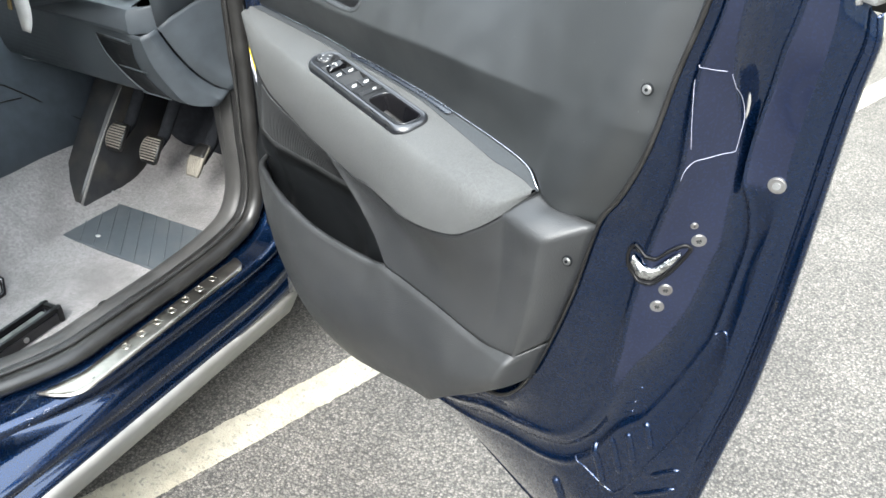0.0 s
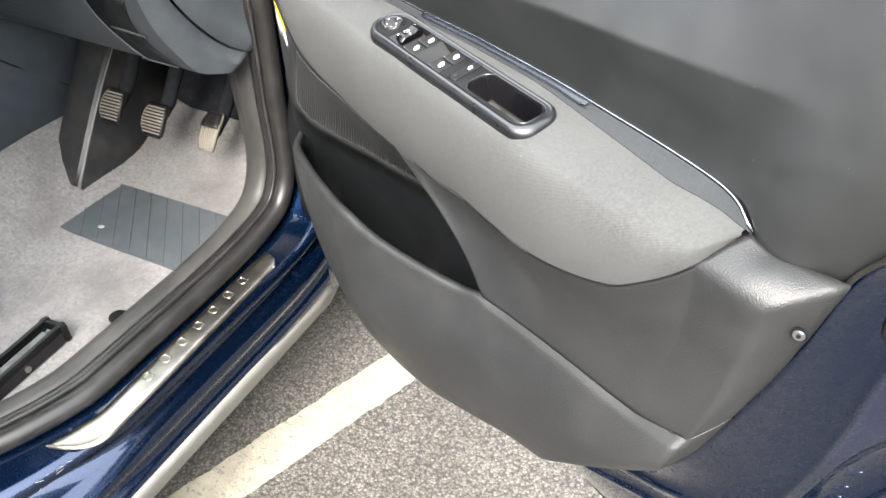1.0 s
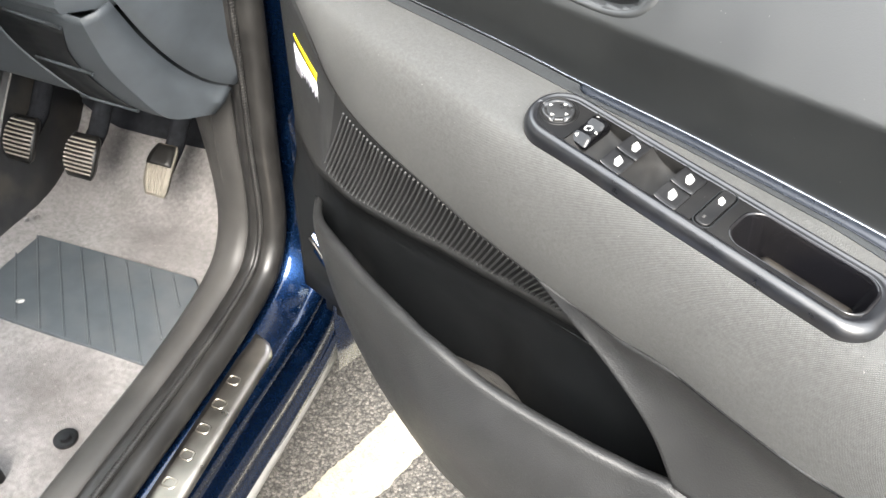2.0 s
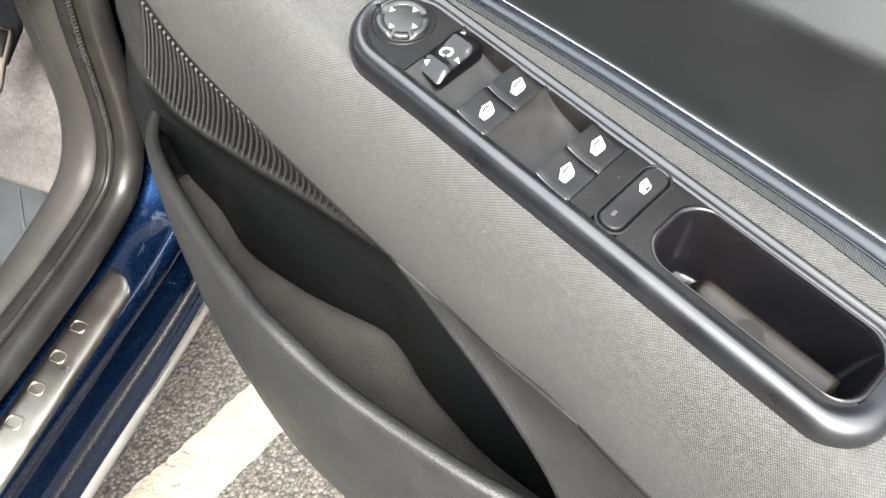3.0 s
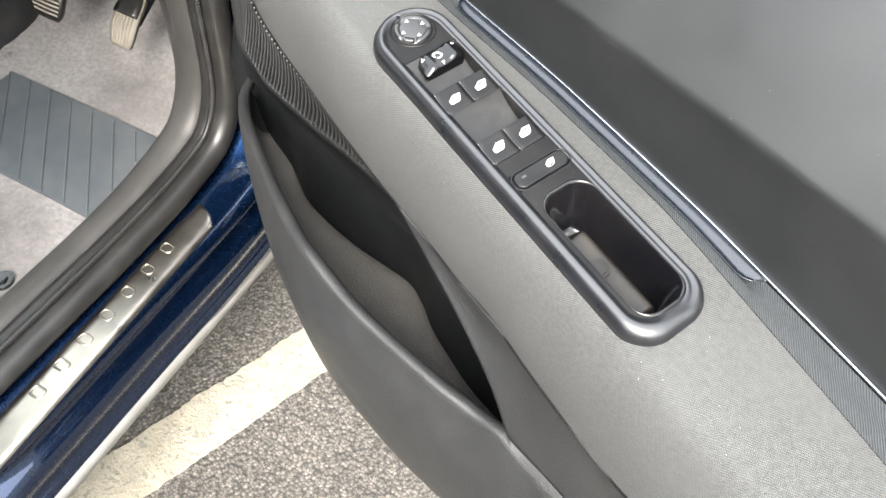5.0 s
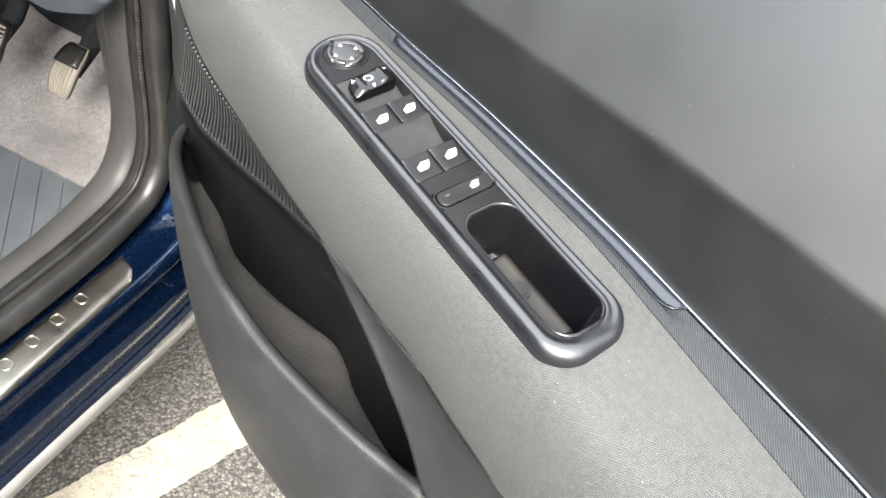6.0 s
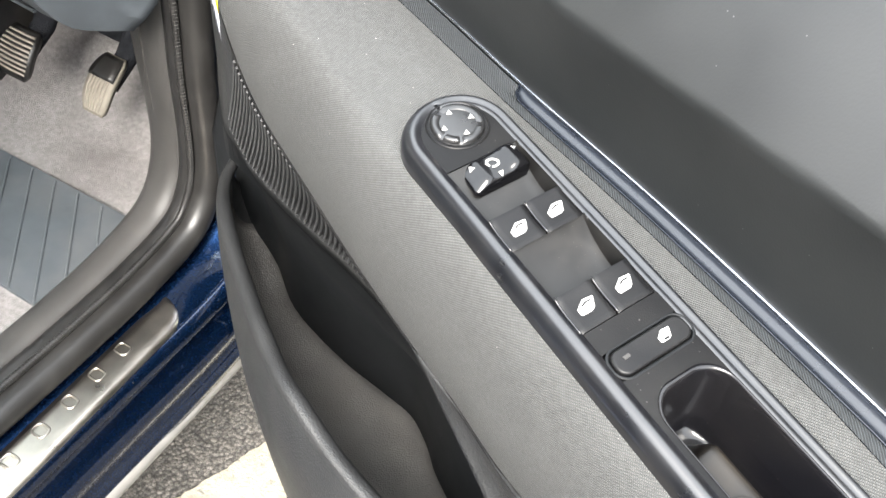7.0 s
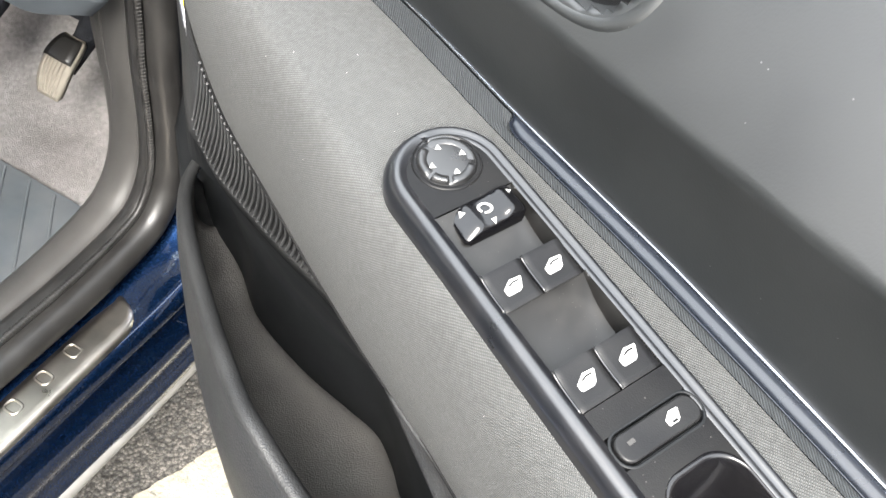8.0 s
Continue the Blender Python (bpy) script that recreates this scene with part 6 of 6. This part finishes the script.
for i in range(15):
    t = i / 14
    y, z = 1.105 + 0.36 * t, 0.40 + 0.36 * t + 0.02 * math.sin(math.pi * t)
    w = 0.045 + 0.012 * t
    cx = -1.735 - 0.052 * t
    rows.append([(cx - w, y + 0.02, z - 0.03), (cx - w, y, z), (cx - w * 0.3, y - 0.004, z + 0.006), (cx + w * 0.8, y - 0.004, z + 0.006), (cx + w, y, z), (cx + w + 0.004, y + 0.03, z - 0.05), (cx + w + 0.012, y + 0.07, 0.366 + 0.34 * step(1.28, 1.75, y + 0.07))])
loft(bm, rows)
rest = part("foot_rest", crisp(weld(bm, 0.0003), 30), M_REST, car, "black plastic foot rest with a bright worn edge", thick=0.003)
bm = bmesh.new()
tube(bm, [(-1.735 - 0.052 * t + 0.045 + 0.012 * t, 1.103 + 0.36 * t, 0.401 + 0.36 * t + 0.02 * math.sin(math.pi * t)) for t in [i * 0.62 / 14 for i in range(15)]], lambda q: 0.0036 * (1 - 0.6 * q), 6)
part("edge", bm, M_STRIP, rest)

for dx, dy in ((0.0, 0.0), (0.012, 0.012)):
    bm = bmesh.new()
    disc(bm, (-1.665 + dx, 1.185 + dy, 0.405), 0.004, 0.004, Vector((1, -0.4, 0.2)).normalized(), 10, 0.001)
    part("rest_screw", bm, M_STEEL, rest, "small bright screw")
# seams between the console's panels
for pts in ([(0.3, 0.755), (0.8, 0.735), (1.095, 0.719), (1.17, 0.709), (1.241, 0.709), (1.40, 0.73)], [(0.5, 0.735), (0.95, 0.725), (1.089, 0.703), (1.146, 0.661), (1.217, 0.593), (1.296, 0.526), (1.34, 0.49)], [(0.4, 0.675), (0.9, 0.668), (1.075, 0.660), (1.135, 0.653)]):
    path = through_points([(-1.83 - 0.02 * step(0.46, 0.62, z) * 1.5 - 0.04 * step(0.62, 0.76, z) + 0.0015, y, z) for y, z in pts])
    bm = bmesh.new()
    tube(bm, [path(i / 30) for i in range(31)], 0.0022, 6)
    part("panel_seam", bm, M_RUBBER, console)

# dashboard's lower end
dash = holder("dashboard", pose(0, 0, 0), car, "dark grey plastic dashboard end with a coin tray")
bm = bmesh.new()
K0 = through_points([(-1.245, 1.075, 0.940), (-1.235, 1.10, 0.885), (-1.222, 1.14, 0.825), (-1.205, 1.175, 0.790), (-1.192, 1.195, 0.778)])
K1 = through_points([(-1.262, 1.045, 0.930), (-1.262, 1.060, 0.875), (-1.250, 1.085, 0.815), (-1.232, 1.115, 0.768), (-1.205, 1.165, 0.752)])
loft(bm, [[K0(s), K0(s).lerp(K1(s), 0.5) + Vector((0.004, -0.004, 0)), K1(s)] for s in [i / 20 for i in range(21)]])
loft(bm, [[K1(s) + Vector((-dx, dy * (1 - s), dz)) for dx, dy, dz in ((0, 0, 0), (0.03, 0.004, 0.0), (0.06, 0.012, 0.002), (0.30, 0.05, 0.004), (0.62, 0.10, 0.01))] for s in [i / 20 for i in range(21)]])
# underside
loft(bm, [[K1(1) + Vector((-dx, dy, dz)) for dx in (0, 0.1, 0.35, 0.65)] for dy, dz in ((0, 0), (0.06, 0.03), (0.25, 0.06), (0.5, 0.06))])
part("knee_panel", crisp(weld(bm, 0.0003), 28), M_DASH, dash, "dark grey knee panel", thick=0.003)
bm = bmesh.new()
loft(bm, [[K0(s) + Vector((0.004, 0.002, 0.003)), K0(s) + Vector((0.012, 0.03, 0.02)), Vector((-1.195, 1.21, K0(s).z + 0.06)), Vector((-1.19, 1.24, K0(s).z + 0.1))] for s in [i / 20 for i in range(21)]])
loft(bm, [[K0(0) + Vector((0.004 + a, b, 0.003 + c)) for a, b, c in ((0, 0, 0), (0.012, 0.03, 0.02), (0.05, 0.135, 0.06), (0.055, 0.165, 0.1))], [K0(0) + Vector((-0.02 + a, b, 0.2 + c)) for a, b, c in ((0, 0, 0), (0.02, 0.03, 0.02), (0.06, 0.135, 0.06), (0.06, 0.165, 0.1))]])
part("end_cover", weld(bm, 0.0003), M_DASH, dash, "grey end cover of the dashboard", thick=0.002)
bm = bmesh.new()
# overhanging lip with the buttons: front face, then the top
lipx = [-1.288, -1.31, -1.35, -1.40, -1.50, -1.62, -1.80]
prof_lip = [(0.010, 0.926), (0.0, 0.930), (-0.004, 0.938), (-0.002, 0.968), (0.004, 0.977), (0.014, 0.981), (0.09, 1.000), (0.30, 1.03)]
loft(bm, [[(x, 1.045 + (-1.262 - x) * 0.05 + dy, z + (-1.262 - x) * 0.02) for dy, z in prof_lip] for x in lipx])
ends = [(-1.288, 1.0463 + dy, z + 0.0005) for dy, z in prof_lip[:6]]
loft(bm, [ends, [(-1.262, max(y, 1.066), z + 0.002) for x, y, z in ends], [(-1.238, 1.098 + 0.4 * (y - 1.045), z + 0.006) for x, y, z in ends], [(-1.215, 1.16, z + 0.012) for x, y, z in ends]])
part("shelf_front", crisp(weld(bm, 0.0003), 30), M_DASH, dash, "dark grey dashboard lip with buttons", thick=0.003)
for k in range(4):
    bm = bmesh.new()
    box(bm, (-1.315 - 0.034 * k, 1.085 + 0.0017 * k, 0.9965), (0.028, 0.020, 0.006), Matrix.Rotation(radians(14), 4, "X"), bevel=0.0015)
    part("dash_button", bm, M_GLOSS, dash)
    bm = bmesh.new()
    box(bm, (-1.315 - 0.034 * k, 1.083 + 0.0017 * k, 0.9995), (0.008, 0.004, 0.001), Matrix.Rotation(radians(14), 4, "X"))
    part("button_mark", bm, M_PRINT, dash)


def knee(s, dx, lift=0.0):
    """On the knee panel: s down its edge, dx toward the middle of the car."""
    return K1(s) + Vector((-dx, 0.012 * min(1, dx / 0.06) * (1 - s) + 0.16 * max(0, dx - 0.06) * (1 - s) - lift, lift * 0.2))


# coin tray: flat near-black sheet painting its slot's shade, with a rail across
bm = bmesh.new()
loft(bm, [[knee(0.10 + 0.62 * i / 12, dx0 + (0.020 + 0.02 * math.sin(math.pi * i / 12) if dx0 < 0.06 else -0.05 * (i / 12) ** 1.5), 0.0035) for dx0 in (0.020, 0.165)] for i in range(13)])
part("coin_tray", bm, M_WALL, dash, "coin tray, its slot's shade painted as a flat dark sheet", thick=0.002)
for s0 in (0.10, 0.40, 0.72):
    bm = bmesh.new()
    tube(bm, [knee(s0, dx, 0.006) for dx in (0.040, 0.07, 0.10, 0.130)], 0.0022, 6)
    part("tray_edge", bm, M_DASH, dash)
bm = bmesh.new()
tube(bm, [knee(0.10 + 0.62 * i / 10, 0.165 - 0.05 * (i / 10) ** 1.5, 0.005) for i in range(11)], 0.0022, 6)
part("tray_edge", bm, M_DASH, dash)
bm = bmesh.new()
box(bm, (-1.235, 1.185, 0.776), (0.010, 0.008, 0.014), bevel=0.002)
part("cover_clip", bm, M_GLOSS, dash, "small black clip")
# shaded lining below the dashboard, towards the tunnel
bm = bmesh.new()
loft(bm, [[(x, y, z) for x in (-1.45, -1.6, -1.75, -1.86)] for y, z in ((1.24, 0.735), (1.34, 0.745), (1.50, 0.76), (1.70, 0.76))])
part("under_cover", bm, M_DARKPLASTIC, dash, thick=0.002)

# top of the dashboard, out to the windscreen, added out of sight to block light
bm = bmesh.new()
loft(bm, [[(x, y, z) for x in (-1.18, -1.6, -2.2, -2.8)] for y, z in ((1.22, 1.03), (1.34, 1.045), (1.55, 1.05), (1.80, 1.03), (1.86, 0.98))])
part("dash_top_blocker", bm, M_DASH, dash, thick=0.004)

# key with a white tag in the column
tag = thing("key_tag", pose(-1.455, 0.945, 0.965), "white paper key tag hanging beside a brass key", "key tag")
bm = bmesh.new()
loft(bm, [[(-0.022 + 0.004 * t, -0.002 * t, 0.06 - 0.085 * t), (0.020 - 0.022 * t ** 3, 0.003, 0.05 - 0.08 * t)] for t in [i / 8 for i in range(9)]])
part("tag", bm, M_PRINT, tag, thick=0.0012)
bm = bmesh.new()
box(bm, (-0.050, 0.01, 0.035), (0.010, 0.004, 0.055), pose(0, 0, 0, 0, 12, 0), bevel=0.0012)
part("key", bm, material("brass", (0.45, 0.33, 0.16), 0.35, metal=1.0), tag, "brass key")
bm = bmesh.new()
tube(bm, [(-0.03 + 0.02 * math.cos(a), 0.0, 0.075 + 0.02 * math.sin(a)) for a in [i * math.pi / 8 for i in range(17)]], 0.0012, 6)
part("ring", bm, M_STEEL, tag)
bm = bmesh.new()
tube(bm, [(-1.30, 1.02, 1.06), (-1.52, 1.00, 1.01), (-1.75, 1.12, 0.98)], 0.045, 14)
part("steering_column", bm, M_DARKPLASTIC, dash, "black steering column shroud")

# wheels that carry it
for x, y in ((-1.13, 2.02), (-1.13, -0.75), (-2.70, 2.02), (-2.70, -0.75)):
    wheel = holder("wheel", pose(x, y, 0.32), car)
    bm = bmesh.new()
    rows = []
    for i in range(49):
        a = 2 * math.pi * i / 48
        rows.append([(dx, r * math.cos(a), r * math.sin(a)) for dx, r in ((-0.09, 0.20), (-0.105, 0.25), (-0.095, 0.305), (-0.06, 0.32), (0.06, 0.32), (0.095, 0.305), (0.105, 0.25), (0.09, 0.20))])
    loft(bm, rows)
    part("tyre", weld(bm), M_RUBBER, wheel)
    bm = bmesh.new()
    disc(bm, (0, 0, 0), 0.205, 0.15, Vector((1, 0, 0)), 40, 0.02)
    part("rim", bm, M_STRIP, wheel)

# seat rail on the carpet
rail = holder("seat_rail", pose(-1.385, 0.735, 0.370, 0, 0, 4), car, "black steel seat rail on the carpet")
bm = bmesh.new()
box(bm, (0, -0.30, 0.013), (0.050, 0.66, 0.026), bevel=0.003)
part("channel", bm, M_GLOSS, rail)
for dx in (-0.019, 0.019):
    bm = bmesh.new()
    box(bm, (dx, -0.295, 0.031), (0.009, 0.67, 0.011), bevel=0.002)
    part("flange", bm, M_BLACK, rail)
bm = bmesh.new()
box(bm, (0.004, -0.30, 0.029), (0.014, 0.62, 0.006), bevel=0.002)
part("slide", bm, M_GREASED, rail, "greased steel slide")
bm = bmesh.new()
box(bm, (0, 0.032, 0.017), (0.058, 0.012, 0.036), bevel=0.004)
part("end_stop", bm, M_BLACK, rail)
bm = bmesh.new()
disc(bm, (0.027, -0.060, 0.014), 0.006, 0.005, Vector((1, 0, 0)), 12, 0.001)
part("rivet", bm, M_STEEL, rail)
# loop of the seat's lever
bm = bmesh.new()
tube(bm, [(-1.62, 0.70, 0.44), (-1.60, 0.765, 0.425), (-1.578, 0.785, 0.395), (-1.560, 0.770, 0.372), (-1.555, 0.70, 0.366)], 0.006, 8)
part("seat_lever", bm, M_GLOSS, car, "black bent seat lever")

# crumb on the heel pad, scuffs on the sill
bm = bmesh.new()
bmesh.ops.create_icosphere(bm, subdivisions=2, radius=0.0075, matrix=Matrix.Translation((0, 0, 0.0028)) @ Matrix.Diagonal((1.0, 0.62, 0.40, 1)))
for v in bm.verts:
    v.co += v.co.normalized() * 0.0016 * noise.noise(v.co * 500)
crumb = tagged(part("crumb", bm, M_PRINT), "small white crumb lying on the rubber heel pad", "crumb")
crumb.matrix_world = pose(-1.565, 1.040, 0.3735, 0, 0, 25)
random.seed(11)
bm = bmesh.new()
for n in range(11):
    y, x = random.uniform(0.50, 0.60), random.uniform(-1.128, -1.108)
    a = radians(random.uniform(50, 110))
    d = Vector((math.cos(a), math.sin(a), 0)) * random.uniform(0.002, 0.009)
    tube(bm, [Vector((x, y, 0.4112)) - d, Vector((x, y, 0.4114)), Vector((x, y, 0.4112)) + d], 0.0005, 4)
tagged(part("scuff_marks", bm, M_LINE, car), kind="stuff")
